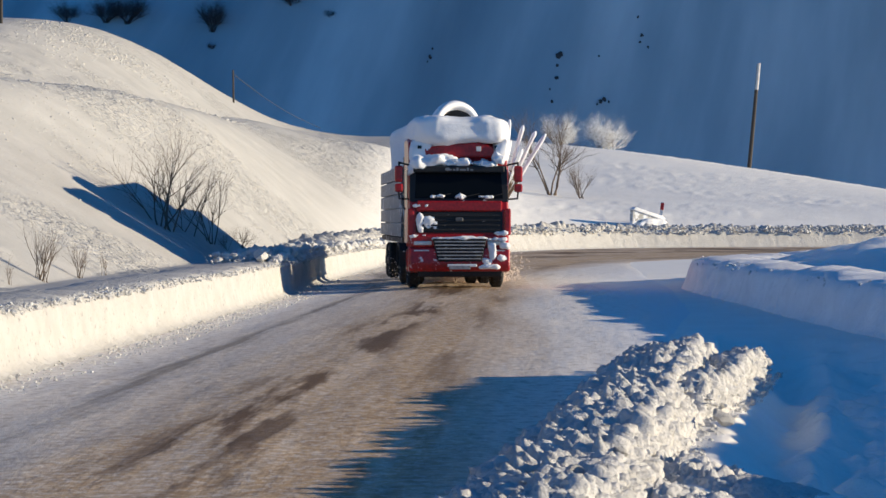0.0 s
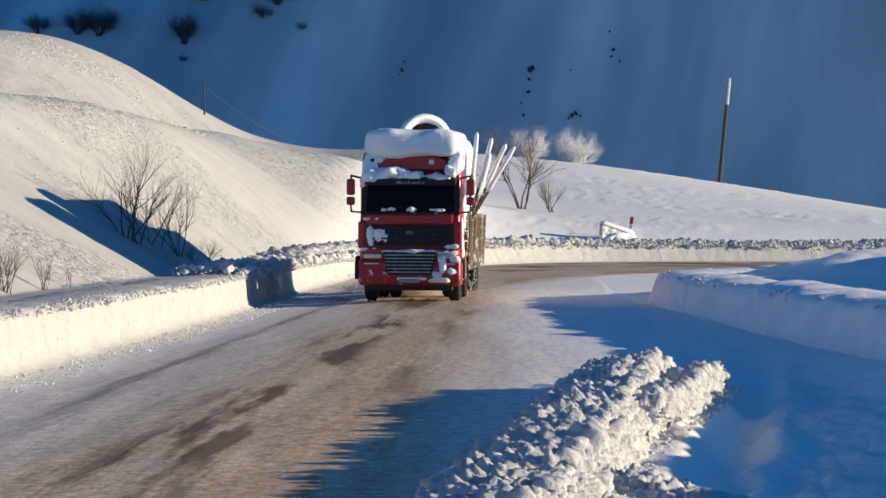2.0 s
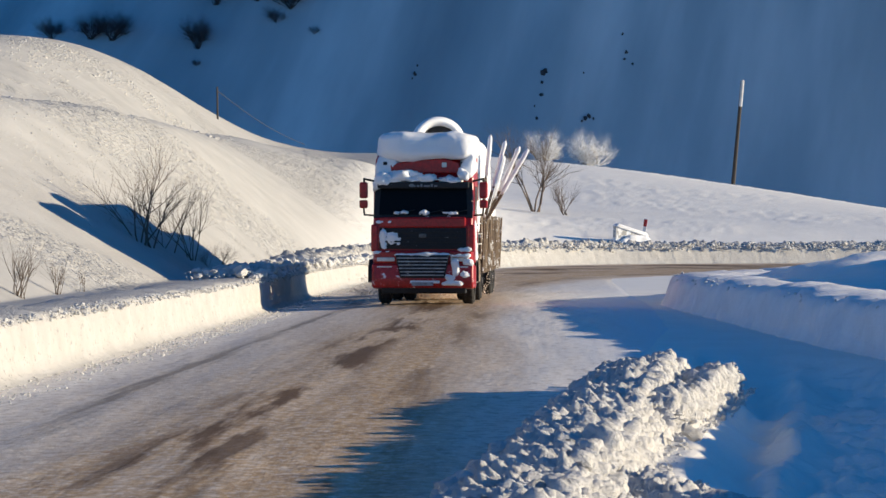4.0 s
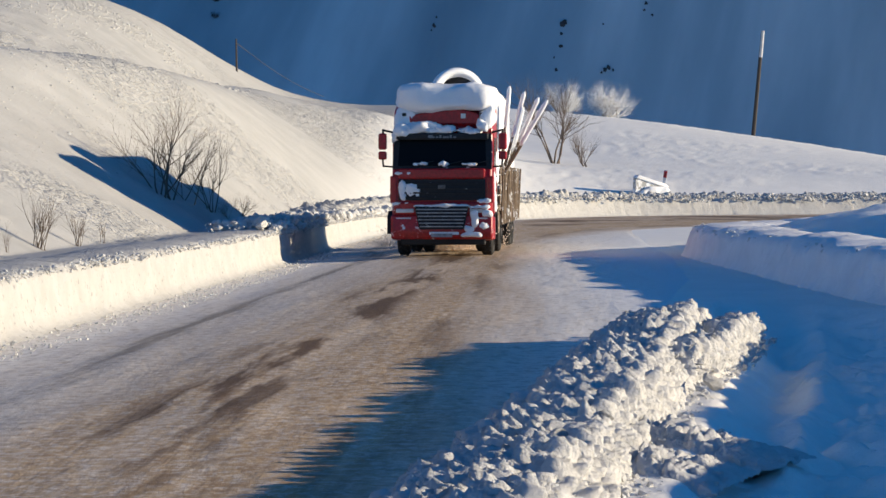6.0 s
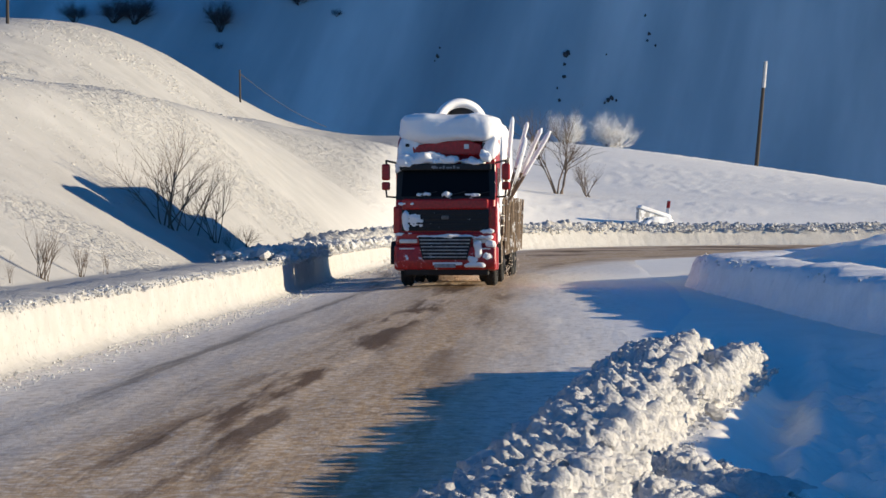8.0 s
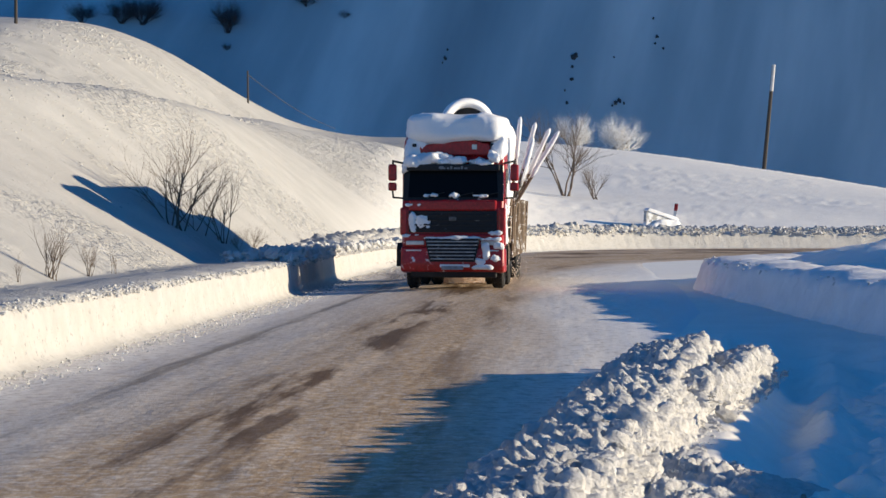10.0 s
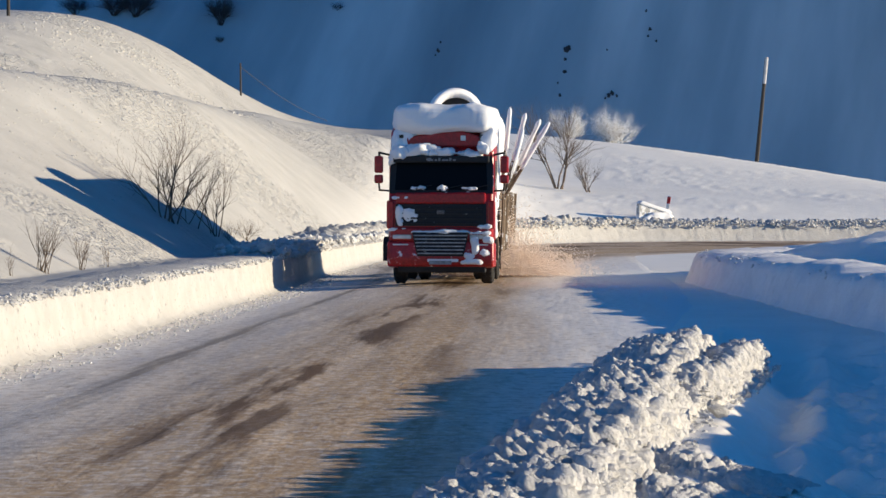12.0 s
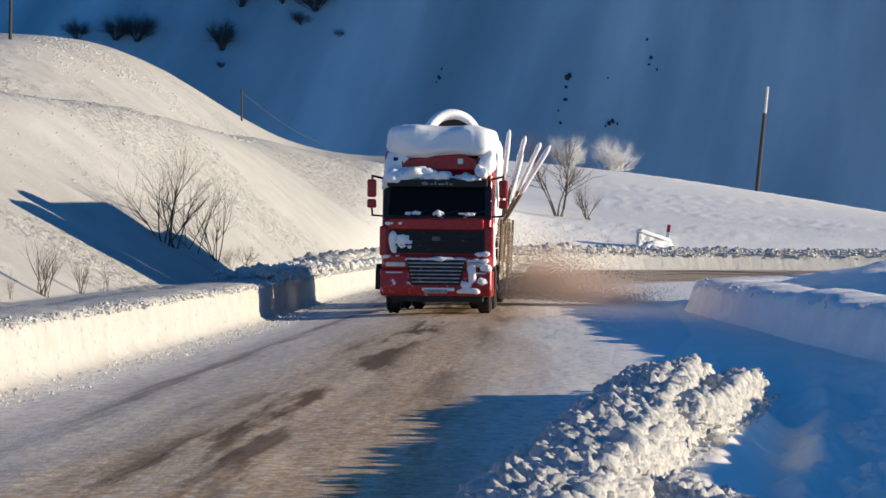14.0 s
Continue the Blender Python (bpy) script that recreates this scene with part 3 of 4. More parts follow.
berm_thing()
lone = new("snow_clod", ROUND[2])
lone.matrix_basis = Matrix.LocRotScale((2.19, 17.4, 0.12), Euler((0.2, 0.1, 1.0)), (0.13, 0.10, 0.09))
tagged(lone, "lone clod of snow lying in the shaded lay-by", "snow clod")


# ---- lorry ----
def part(name, bm, material, parent, label="", smooth=False):
    me = bpy.data.meshes.new(name)
    bm.to_mesh(me)
    bm.free()
    if smooth:
        me.polygons.foreach_set("use_smooth", [True] * len(me.polygons))
    for m in (material if isinstance(material, (list, tuple)) else [material]):
        me.materials.append(m)
    ob = new(name, me)
    ob.parent = parent
    return tagged(ob, label)


def box(bm, x0, x1, y0, y1, z0, z1, bevel=0.0, seg=2):
    r = bmesh.ops.create_cube(bm, size=1, matrix=Matrix.Translation(((x0 + x1) / 2, (y0 + y1) / 2, (z0 + z1) / 2)) @ Matrix.Diagonal((x1 - x0, y1 - y0, z1 - z0, 1)))
    if bevel:
        edges = list({e for v in r["verts"] for e in v.link_edges})
        bmesh.ops.bevel(bm, geom=edges, offset=bevel, segments=seg, affect="EDGES", profile=0.5)
    return bm


def boxed(*a, **k):
    return box(bmesh.new(), *a, **k)


def prism(outline, x0, x1, bevel=0.0, seg=2):
    """A side outline of (y, z) extruded across, edges rounded."""
    bm = bmesh.new()
    a = [bm.verts.new((x0, y, z)) for y, z in outline]
    b = [bm.verts.new((x1, y, z)) for y, z in outline]
    bm.faces.new(a)
    bm.faces.new(b[::-1])
    n = len(a)
    for i in range(n):
        bm.faces.new((a[i], b[i], b[(i + 1) % n], a[(i + 1) % n]))
    bmesh.ops.recalc_face_normals(bm, faces=bm.faces)
    if bevel:
        bmesh.ops.bevel(bm, geom=list(bm.edges), offset=bevel, segments=seg, affect="EDGES", profile=0.5)
    return bm


def plate(outline, y0, y1, bevel=0.0):
    """A front outline of (x, z) given depth."""
    bm = bmesh.new()
    a = [bm.verts.new((x, y0, z)) for x, z in outline]
    b = [bm.verts.new((x, y1, z)) for x, z in outline]
    bm.faces.new(a)
    bm.faces.new(b[::-1])
    n = len(a)
    for i in range(n):
        bm.faces.new((a[i], b[i], b[(i + 1) % n], a[(i + 1) % n]))
    bmesh.ops.recalc_face_normals(bm, faces=bm.faces)
    if bevel:
        bmesh.ops.bevel(bm, geom=list(bm.edges), offset=bevel, segments=2, affect="EDGES", profile=0.5)
    return bm


def tube(bm, a, b, r0, r1, n=8):
    a, b = Vector(a), Vector(b)
    m = Matrix.Translation((a + b) / 2) @ (b - a).to_track_quat("Z", "Y").to_matrix().to_4x4()
    bmesh.ops.create_cone(bm, cap_ends=True, segments=n, radius1=r0, radius2=r1, depth=(b - a).length, matrix=m)
    return bm


def drift(x0, x1, y0, y1, z0, z1, rough=0.12, seed=0, level=4, power=0.55, freq=1.6):
    """A rounded, uneven heap of snow that fills a box."""
    bm = bmesh.new()
    bmesh.ops.create_icosphere(bm, subdivisions=level, radius=1.0)
    c = Vector(((x0 + x1) / 2, (y0 + y1) / 2, (z0 + z1) / 2))
    h = Vector(((x1 - x0) / 2, (y1 - y0) / 2, (z1 - z0) / 2))
    for v in bm.verts:
        q = [math.copysign(abs(k) ** power, k) for k in v.co]
        p = Vector((q[0] * h.x, q[1] * h.y, q[2] * h.z)) + c
        n = noise.fractal(p * freq + Vector((seed * 3.1, 0, seed)), 1.0, 2.0, 4)
        v.co = p + v.co.normalized() * n * rough
    return bm


def dusted(name, colour, rough, amount, metal=0.0, scale=2.2):
    """Paint with snow and road dust frozen on to it."""
    m, nt, b = mat(name)
    L = nt.links.new
    patches = ramp(nt, noise_at(nt, scale, 7, rough=0.65), [(amount, (0, 0, 0)), (amount + 0.07, (1, 1, 1))])
    fine_ = ramp(nt, noise_at(nt, 14, 5), [(0.3, tuple(c * 0.6 for c in colour)), (0.7, tuple(min(1, c * 1.25) for c in colour))])
    mx = nt.nodes.new("ShaderNodeMix")
    mx.data_type = "RGBA"
    L(patches, mx.inputs[0])
    L(fine_, mx.inputs[6])
    mx.inputs[7].default_value = (0.80, 0.80, 0.80, 1)
    L(mx.outputs[2], b.inputs["Base Color"])
    rr = nt.nodes.new("ShaderNodeMapRange")
    rr.inputs["To Min"].default_value, rr.inputs["To Max"].default_value = rough, 0.85
    L(patches, rr.inputs["Value"])
    L(rr.outputs[0], b.inputs["Roughness"])
    b.inputs["Metallic"].default_value = metal
    bump(nt, b, patches, 0.5, 0.015)
    return m


PAINT = dusted("snow_dusted_red_paint", (0.38, 0.010, 0.010), 0.3, 0.66)
PAINT2 = dusted("snow_caked_red_paint", (0.38, 0.010, 0.010), 0.3, 0.60, scale=3.5)
DARK = dusted("snow_specked_black_plastic", (0.010, 0.010, 0.011), 0.7, 0.655, scale=4)
GRID = plain("frosted_grille_slat", (0.34, 0.345, 0.35), 0.6, var=0.45, scale=5)
RUBBER = dusted("snowy_tyre_rubber", (0.022, 0.021, 0.02), 0.85, 0.66, scale=5)
STEEL = dusted("dirty_steel", (0.16, 0.15, 0.14), 0.5, 0.60, 0.6)
TARP = dusted("grey_side_board", (0.28, 0.28, 0.29), 0.6, 0.58)
TIMBER = dusted("weathered_timber", (0.16, 0.11, 0.07), 0.8, 0.56, scale=5)
POWDER = snow("lorry_snow", tint=(0.82, 0.82, 0.82), low=(0.76, 0.76, 0.77), big=1.2, fine=18, relief=0.03)


def glass(name, colour):
    m, nt, b = mat(name)
    b.inputs["Base Color"].default_value = (*colour, 1)
    b.inputs["Roughness"].default_value = 0.2
    b.inputs["Specular IOR Level"].default_value = 0.06
    bump(nt, b, noise_at(nt, 3, 3), 0.05, 0.01)
    return m


SCREEN = glass("dark_windscreen_glass", (0.006, 0.008, 0.010))
LAMP = plain("frosted_lamp_glass", (0.62, 0.60, 0.56), 0.25)

lorry = new("lorry")
tagged(lorry, "red cab-over lorry with snow-covered roof and loaded flatbed", "lorry")

# cab shell: floor to roof, screen raked back
cab = part("cab", prism([(0.04, 0.98), (0.0, 1.30), (0.0, 1.95), (0.08, 2.18), (0.30, 3.02), (0.34, 3.14), (0.62, 3.62), (0.95, 3.72), (2.15, 3.72), (2.15, 0.98)], -1.22, 1.22, 0.07, 3), PAINT, lorry, "snow-dusted red cab shell")
part("windscreen", plate([(-1.08, 2.22), (1.08, 2.22), (1.04, 2.93), (-1.04, 2.93)], -0.02, 0.02, 0.01), SCREEN, cab, "dark windscreen").matrix_basis = Matrix.Translation((0, 0.075, 0)) @ Matrix.Translation((0, 0, 2.22)) @ Matrix.Rotation(radians(-14.7), 4, "X") @ Matrix.Translation((0, 0, -2.22))
part("windscreen_surround", plate([(-1.215, 2.14), (1.215, 2.14), (1.19, 3.04), (-1.19, 3.04)], -0.010, 0.05, 0.01), DARK, cab, "black windscreen surround").matrix_basis = Matrix.Translation((0, 0.08, 0)) @ Matrix.Translation((0, 0, 2.22)) @ Matrix.Rotation(radians(-14.7), 4, "X") @ Matrix.Translation((0, 0, -2.22))
visor = part("sun_visor", boxed(-1.12, 1.12, -0.10, 0.14, 2.86, 3.02, 0.03), DARK, lorry, "black sun visor")
visor.matrix_basis = Matrix.Translation((0, 0.16, 0))
PALE_INK = plain("dull_white_letters", (0.18, 0.19, 0.2), 0.6)
for k, w in enumerate((0.09, 0.05, 0.06, 0.05, 0.08, 0.06, 0.05, 0.07)):
    part("lettering", boxed(-0.32 + k * 0.085, -0.32 + k * 0.085 + w, -0.112, -0.09, 2.90, 2.94 + 0.03 * (k % 3 == 0)), PALE_INK, visor, "unreadable pale lettering")
# roof deflector and its red panel, bits left bare of snow
part("roof_panel", plate([(-0.80, 3.24), (0.90, 3.24), (0.86, 3.50), (0.5, 3.60), (-0.2, 3.56), (-0.84, 3.46)], 0.30, 0.46, 0.03), PAINT, cab, "red roof panel showing between the snow")
part("badge", boxed(0.44, 0.56, 0.275, 0.31, 3.38, 3.50, 0.01), LAMP, cab, "small pale badge")
for sx in (-1, 1):
    part("marker_lamp", boxed(sx * 0.95 - 0.05, sx * 0.95 + 0.05, 0.30, 0.42, 3.44, 3.52, 0.015), DARK, cab, "dark roof marker lamp")
    # doors and windows
    d = part("door", boxed(sx * 1.228 - 0.012, sx * 1.228 + 0.012, 0.38, 1.55, 1.05, 3.05, 0.01), PAINT, lorry, "red cab door")
    part("side_window", boxed(sx * 1.243 - 0.006, sx * 1.243 + 0.006, 0.50, 1.42, 2.22, 2.92), SCREEN, d, "dark side window")
    part("door_handle", boxed(sx * 1.255 - 0.02, sx * 1.255 + 0.02, 1.26, 1.46, 1.95, 2.0, 0.008), DARK, d)
    part("corner_panel", boxed(sx * 1.18 - 0.085, sx * 1.18 + 0.085, -0.05, 0.25, 1.32, 1.98, 0.04), PAINT, cab, "red corner wind deflector")
    part("step", boxed(sx * 1.12 - 0.14, sx * 1.12 + 0.14, 0.35, 0.75, 0.42, 0.98, 0.04), PAINT2, cab, "snow-caked red step housing")
    part("wheel_arch", prism([(0.75, 0.55), (0.78, 0.95), (1.0, 1.12), (1.75, 1.12), (2.0, 0.95), (2.02, 0.55), (1.95, 0.55), (1.93, 0.92), (1.72, 1.05), (1.03, 1.05), (0.85, 0.92), (0.82, 0.55)], sx * 1.23 - 0.03 - 0.16, sx * 1.23 + 0.03 - 0.16 * (sx < 0) * 0, 0.01), DARK, cab)
    # mirrors on their arms
    m = part("mirror", boxed(sx * 1.47 - 0.10, sx * 1.47 + 0.10, 0.12, 0.30, 2.62, 3.02, 0.045), PAINT, lorry, "red mirror housing")
    part("lower_mirror", boxed(sx * 1.47 - 0.10, sx * 1.47 + 0.10, 0.12, 0.29, 2.38, 2.58, 0.04), PAINT, m, "small red wide-angle mirror")
    bm = bmesh.new()
    tube(bm, (sx * 1.20, 0.30, 3.04), (sx * 1.47, 0.22, 3.10), 0.025, 0.025)
    tube(bm, (sx * 1.46, 0.22, 3.12), (sx * 1.46, 0.22, 2.98), 0.025, 0.025)
    part("arm", bm, DARK, m, "black mirror arm")
    bm = bmesh.new()
    tube(bm, (sx * 1.47, 0.22, 2.40), (sx * 1.45, 0.22, 2.20), 0.022, 0.022)
    tube(bm, (sx * 1.46, 0.22, 2.22), (sx * 1.18, 0.28, 2.20), 0.022, 0.022)
    part("arm", bm, DARK, m, "black mirror arm")
    # headlamps, upper lamps and fog lamps
    h = part("headlamp", boxed(sx * 0.93 - 0.21, sx * 0.93 + 0.21, -0.10, 0.02, 0.82, 0.99, 0.03), LAMP, lorry, "frost-covered headlamp")
    part("lamp_rim", boxed(sx * 0.93 - 0.24, sx * 0.93 + 0.24, -0.07, 0.02, 0.79, 1.02, 0.03), DARK, h, "dark lamp rim")
    part("upper_lamp", boxed(sx * 0.90 - 0.22, sx * 0.90 + 0.22, -0.095, 0.02, 1.08, 1.18, 0.025), LAMP, lorry, "pale upper lamp strip")
    part("fog_lamp", boxed(sx * 0.90 - 0.13, sx * 0.90 + 0.13, -0.115, 0.02, 0.56, 0.65, 0.02), LAMP, lorry, "small fog lamp")

part("bonnet_panel", boxed(-1.05, 1.05, -0.055, 0.12, 1.90, 2.16, 0.04), PAINT, cab, "red panel under the windscreen")
up = part("upper_grille", boxed(-1.06, 1.06, -0.03, 0.1, 1.38, 1.90, 0.02), DARK, lorry, "black upper grille flecked with snow")
for k in range(4):
    part("slat", boxed(-0.98, 0.98, -0.055, 0.0, 1.43 + k * 0.115, 1.475 + k * 0.115, 0.012), DARK, up, "dark snow-flecked slat")
part("grille_badge", boxed(-0.09, 0.09, -0.075, -0.03, 1.66, 1.76, 0.02), STEEL, up, "dull metal badge")
part("front_panel", boxed(-1.20, 1.20, -0.06, 0.30, 1.02, 1.36, 0.06), PAINT2, lorry, "snow-caked red front panel")
bumper = part("bumper", prism([(-0.10, 0.44), (-0.13, 0.62), (-0.09, 1.04), (0.5, 1.04), (0.55, 0.60), (0.35, 0.40)], -1.24, 1.24, 0.06, 3), PAINT2, lorry, "snow-caked red bumper")
part("spoiler", prism([(-0.02, 0.30), (-0.06, 0.47), (0.4, 0.47), (0.35, 0.30)], -1.0, 1.05, 0.03), DARK, bumper, "dark lower spoiler")
part("tow_cover", boxed(-0.30, 0.42, -0.16, -0.05, 0.55, 0.62, 0.015), POWDER, bumper, "snow-filled bumper slot")
gr = part("grille", plate([(-0.66, 1.24), (0.66, 1.24), (0.54, 0.68), (-0.54, 0.68)], -0.165, -0.06, 0.02), DARK, lorry, "dark trapezoid grille")
for k in range(6):
    w = 0.62 - k * 0.020
    part("slat", boxed(-w, w, -0.20, -0.14, 1.150 - k * 0.083, 1.178 - k * 0.083, 0.010), GRID, gr, "snow-lined grille slat")
part("number_plate", boxed(-0.26, 0.26, -0.175, -0.12, 0.49, 0.58, 0.01), TARP, bumper, "snowed-over plate with unreadable marks")
# chassis, engine underside, axles
bm = bmesh.new()
for sx in (-0.42, 0.42):
    box(bm, sx - 0.05, sx + 0.05, 0.5, 12.9, 0.72, 0.98)
for y in (1.5, 3.2, 5.0, 6.9, 8.9, 11.0, 12.7):
    box(bm, -0.42, 0.42, y, y + 0.12, 0.76, 0.94)
part("chassis", bm, STEEL, lorry, "dirty steel chassis")
bm = bmesh.new()
box(bm, -0.38, 0.38, 0.5, 1.9, 0.42, 0.98, 0.05)
part("engine_sump", bm, DARK, lorry)
for y in (1.38, 4.6, 10.2, 11.5):
    part("axle", tube(bmesh.new(), (-1.0, y, 0.5), (1.0, y, 0.5), 0.08, 0.08, 10), STEEL, lorry)


def wheel_parts(x0, x1, side):
    """A wheel about its own hub: tyre with tread blocks, rim, hub."""
    top = new("wheel")
    top.parent = lorry
    bm = bmesh.new()
    prof = [(x0, 0.30), (x0, 0.44), (x0 + 0.04, 0.49), (x0 + 0.08, 0.505), (x1 - 0.08, 0.505), (x1 - 0.04, 0.49), (x1, 0.44), (x1, 0.30)]
    n = 36
    rings = [[bm.verts.new((x, r * math.cos(a * 2 * math.pi / n), r * math.sin(a * 2 * math.pi / n))) for x, r in prof] for a in range(n)]
    for a in range(n):
        for k in range(len(prof)):
            k2 = (k + 1) % len(prof)
            bm.faces.new((rings[a][k], rings[a][k2], rings[(a + 1) % n][k2], rings[(a + 1) % n][k]))
    bmesh.ops.recalc_face_normals(bm, faces=bm.faces)
    for a in range(24):
        t = a * 2 * math.pi / 24
        for xa, xb in ((x0 + 0.05, x0 + 0.11), (x1 - 0.11, x1 - 0.05)):
            r = bmesh.ops.create_cube(bm, size=1, matrix=Matrix.Rotation(t, 4, "X") @ Matrix.Translation(((xa + xb) / 2, 0, 0.508)) @ Matrix.Diagonal((xb - xa, 0.07, 0.02, 1)))
    part("tyre", bm, RUBBER, top, "snow-packed black tyre")
    bm = bmesh.new()
    mid = x1 - 0.06 if side > 0 else x0 + 0.06
    tube(bm, (mid - 0.03, 0, 0), (mid + 0.03, 0, 0), 0.30, 0.30, 24)
    tube(bm, (mid, 0, 0), (mid + side * 0.09, 0, 0), 0.12, 0.10, 12)
    for a in range(10):
        t = a * 2 * math.pi / 10
        tube(bm, (mid, 0.2 * math.cos(t), 0.2 * math.sin(t)), (mid + side * 0.05, 0.2 * math.cos(t), 0.2 * math.sin(t)), 0.02, 0.02, 6)
    part("rim", bm, STEEL, top, "dirty steel rim")
    return top


WHEELS = []
for y, cols in ((1.38, (1.04,)), (4.6, (1.04, 0.70)), (10.2, (1.04,)), (11.5, (1.04,))):
    for c in cols:
        for side in (-1, 1):
            WHEELS.append((wheel_parts(-0.15, 0.15, side), side * c, y, 0.515))

# fuel tank, side boxes, mudguards
part("fuel_tank", boxed(-1.2, -0.6, 2.4, 3.9, 0.55, 1.1, 0.08, 3), STEEL, lorry, "dirty metal fuel tank")
part("storage_box", boxed(0.62, 1.2, 2.4, 3.9, 0.5, 1.1, 0.05), TIMBER, lorry, "mud-brown storage box")
for sx in (-1, 1):
    part("mudguard", boxed(sx * 0.95 - 0.28, sx * 0.95 + 0.28, 4.0, 5.2, 1.06, 1.10, 0.015), DARK, lorry)
    part("mud_flap", boxed(sx * 0.95 - 0.26, sx * 0.95 + 0.26, 5.25, 5.28, 0.25, 1.05), DARK, lorry)
# flatbed with side boards, headboard and stakes
bed = part("flatbed", boxed(-1.25, 1.25, 2.45, 13.0, 1.10, 1.24, 0.02), TIMBER, lorry, "snowy timber flatbed")
part("headboard", boxed(-1.22, 1.22, 2.45, 2.53, 1.24, 3.3, 0.015), STEEL, bed, "steel headboard")
for k in range(5):
    part("side_board", boxed(-1.285, -1.235, 2.55, 12.95, 1.26 + k * 0.37, 1.60 + k * 0.37, 0.012), TARP, bed, "grey side board")
for k in range(4):
    part("side_board", boxed(1.235, 1.285, 2.55, 12.95, 1.26 + k * 0.26, 1.49 + k * 0.26, 0.012), TIMBER, bed, "brown snow-flecked side board")
r = random.Random(5)
for k in range(16):
    y = 2.7 + k * 0.64
    part("rail", tube(bmesh.new(), (1.31, y, 0.75), (1.33 + r.uniform(0, .05), y + r.uniform(-.1, .1), 2.25), 0.035, 0.03, 6), TIMBER, bed, "rough timber upright")
for base, tip in (((1.34, 2.75, 2.55), (1.50, 2.65, 4.16)), ((1.38, 3.0, 2.25), (1.86, 2.85, 4.02)), ((1.40, 3.3, 2.15), (2.20, 3.1, 3.88)), ((1.36, 3.0, 2.05), (2.42, 2.85, 3.80)), ((1.36, 3.6, 2.05), (1.95, 3.9, 3.45)), ((1.33, 4.6, 2.0), (1.75, 4.8, 3.7))):
    s = part("stake", tube(bmesh.new(), base, tip, 0.045, 0.035, 8), TIMBER, lorry, "leaning timber stake")
    b0, t0 = Vector(base), Vector(tip)
    bm = bmesh.new()
    steps = 12
    pts = [b0.lerp(t0, 0.38 + 0.66 * i / steps) + Vector((0.015, -0.03, 0.05)) for i in range(steps + 1)]
    axis = (t0 - b0).normalized()
    e1 = axis.orthogonal().normalized()
    e2 = axis.cross(e1)
    loops = []
    for i, p in enumerate(pts):
        rad_ = (0.050 + 0.014 * r.random()) * (0.45 if i in (0, steps) else 1)
        loops.append([bm.verts.new(p + e1 * rad_ * math.cos(a) + e2 * rad_ * math.sin(a)) for a in [j * math.pi / 5 for j in range(10)]])
    for i in range(steps):
        for j in range(10):
            bm.faces.new((loops[i][j], loops[i][(j + 1) % 10], loops[i + 1][(j + 1) % 10], loops[i + 1][j]))
    bm.faces.new(loops[0][::-1])
    bm.faces.new(loops[-1])
    part("snow_sleeve", bm, POWDER, s, "thick snow on the stake", smooth=True)
# load under snow
part("load", drift(-1.2, 1.2, 6.8, 12.8, 1.2, 3.3, 0.18, 4, 5, 0.45, 0.9), POWDER, lorry, "load buried under drifted snow", True)
part("load", drift(-1.22, 1.22, 2.3, 9.2, 1.2, 4.20, 0.10, 3, 5, 0.16, 0.9), POWDER, lorry, "load buried under drifted snow", True)
bm = bmesh.new()
n, mring = 44, 12
rings = []
for k in range(n + 1):
    a = math.pi * 1.1 * k / n - math.pi * 0.05
    ring = []
    for j in range(mring):
        t = 2 * math.pi * j / mring
        rad_ = 0.55 + 0.125 * math.cos(t)
        ring.append(bm.verts.new((0.16 + rad_ * math.cos(a), 3.1 + 0.42 * math.sin(t) + 0.35 * math.cos(a), 4.10 + rad_ * math.sin(a))))
    rings.append(ring)
for k in range(n):
    for j in range(mring):
        bm.faces.new((rings[k][j], rings[k][(j + 1) % mring], rings[k + 1][(j + 1) % mring], rings[k + 1][j]))
bmesh.ops.recalc_face_normals(bm, faces=bm.faces)
part("hoop", bm, POWDER, lorry, "round hoop of the load thick with snow", True)
# solid black drum that stands in for the shaded opening of the hoop
part("hoop_shade", tube(bmesh.new(), (0.16, 3.05, 4.1), (0.16, 3.5, 4.1), 0.50, 0.50, 24), DARK, lorry, "black drum in place of the shade inside the hoop")
part("pedestal", boxed(-0.5, 0.7, 2.8, 3.6, 3.2, 3.98, 0.05), DARK, lorry)
# snow on the cab
part("roof_snow", drift(-1.20, 1.30, 0.10, 2.2, 3.52, 4.26, 0.09, 1, 5, 0.5, 1.3), POWDER, cab, "deep rounded snow cap on the cab roof", True)
part("brow_snow", drift(-1.17, -0.60, 0.26, 0.75, 3.06, 3.66, 0.10, 2, 4, 0.6, 2.2), POWDER, cab, "snow clinging beside the roof panel", True)
part("brow_snow", drift(0.92, 1.26, 0.26, 0.75, 3.06, 3.72, 0.10, 8, 4, 0.7, 2.2), POWDER, cab, "snow clinging beside the roof panel", True)
for k, (x, w, z, h) in enumerate(((-0.48, 0.84, 3.15, 0.36), (-0.90, 0.40, 3.04, 0.26), (-0.22, 0.34, 3.07, 0.20), (0.08, 0.42, 3.11, 0.22), (0.42, 0.34, 3.08, 0.18), (0.74, 0.26, 3.07, 0.18), (1.0, 0.24, 3.18, 0.30), (-1.13, 0.12, 2.95, 0.24))):
    part("visor_snow", drift(x - w / 2 - 0.05, x + w / 2 + 0.05, 0.04, 0.5, z - h / 2, z + h / 2, 0.15, 10 + k, 4, 0.8, 2.8), POWDER, cab, "lumpy snow on the sun visor", True)
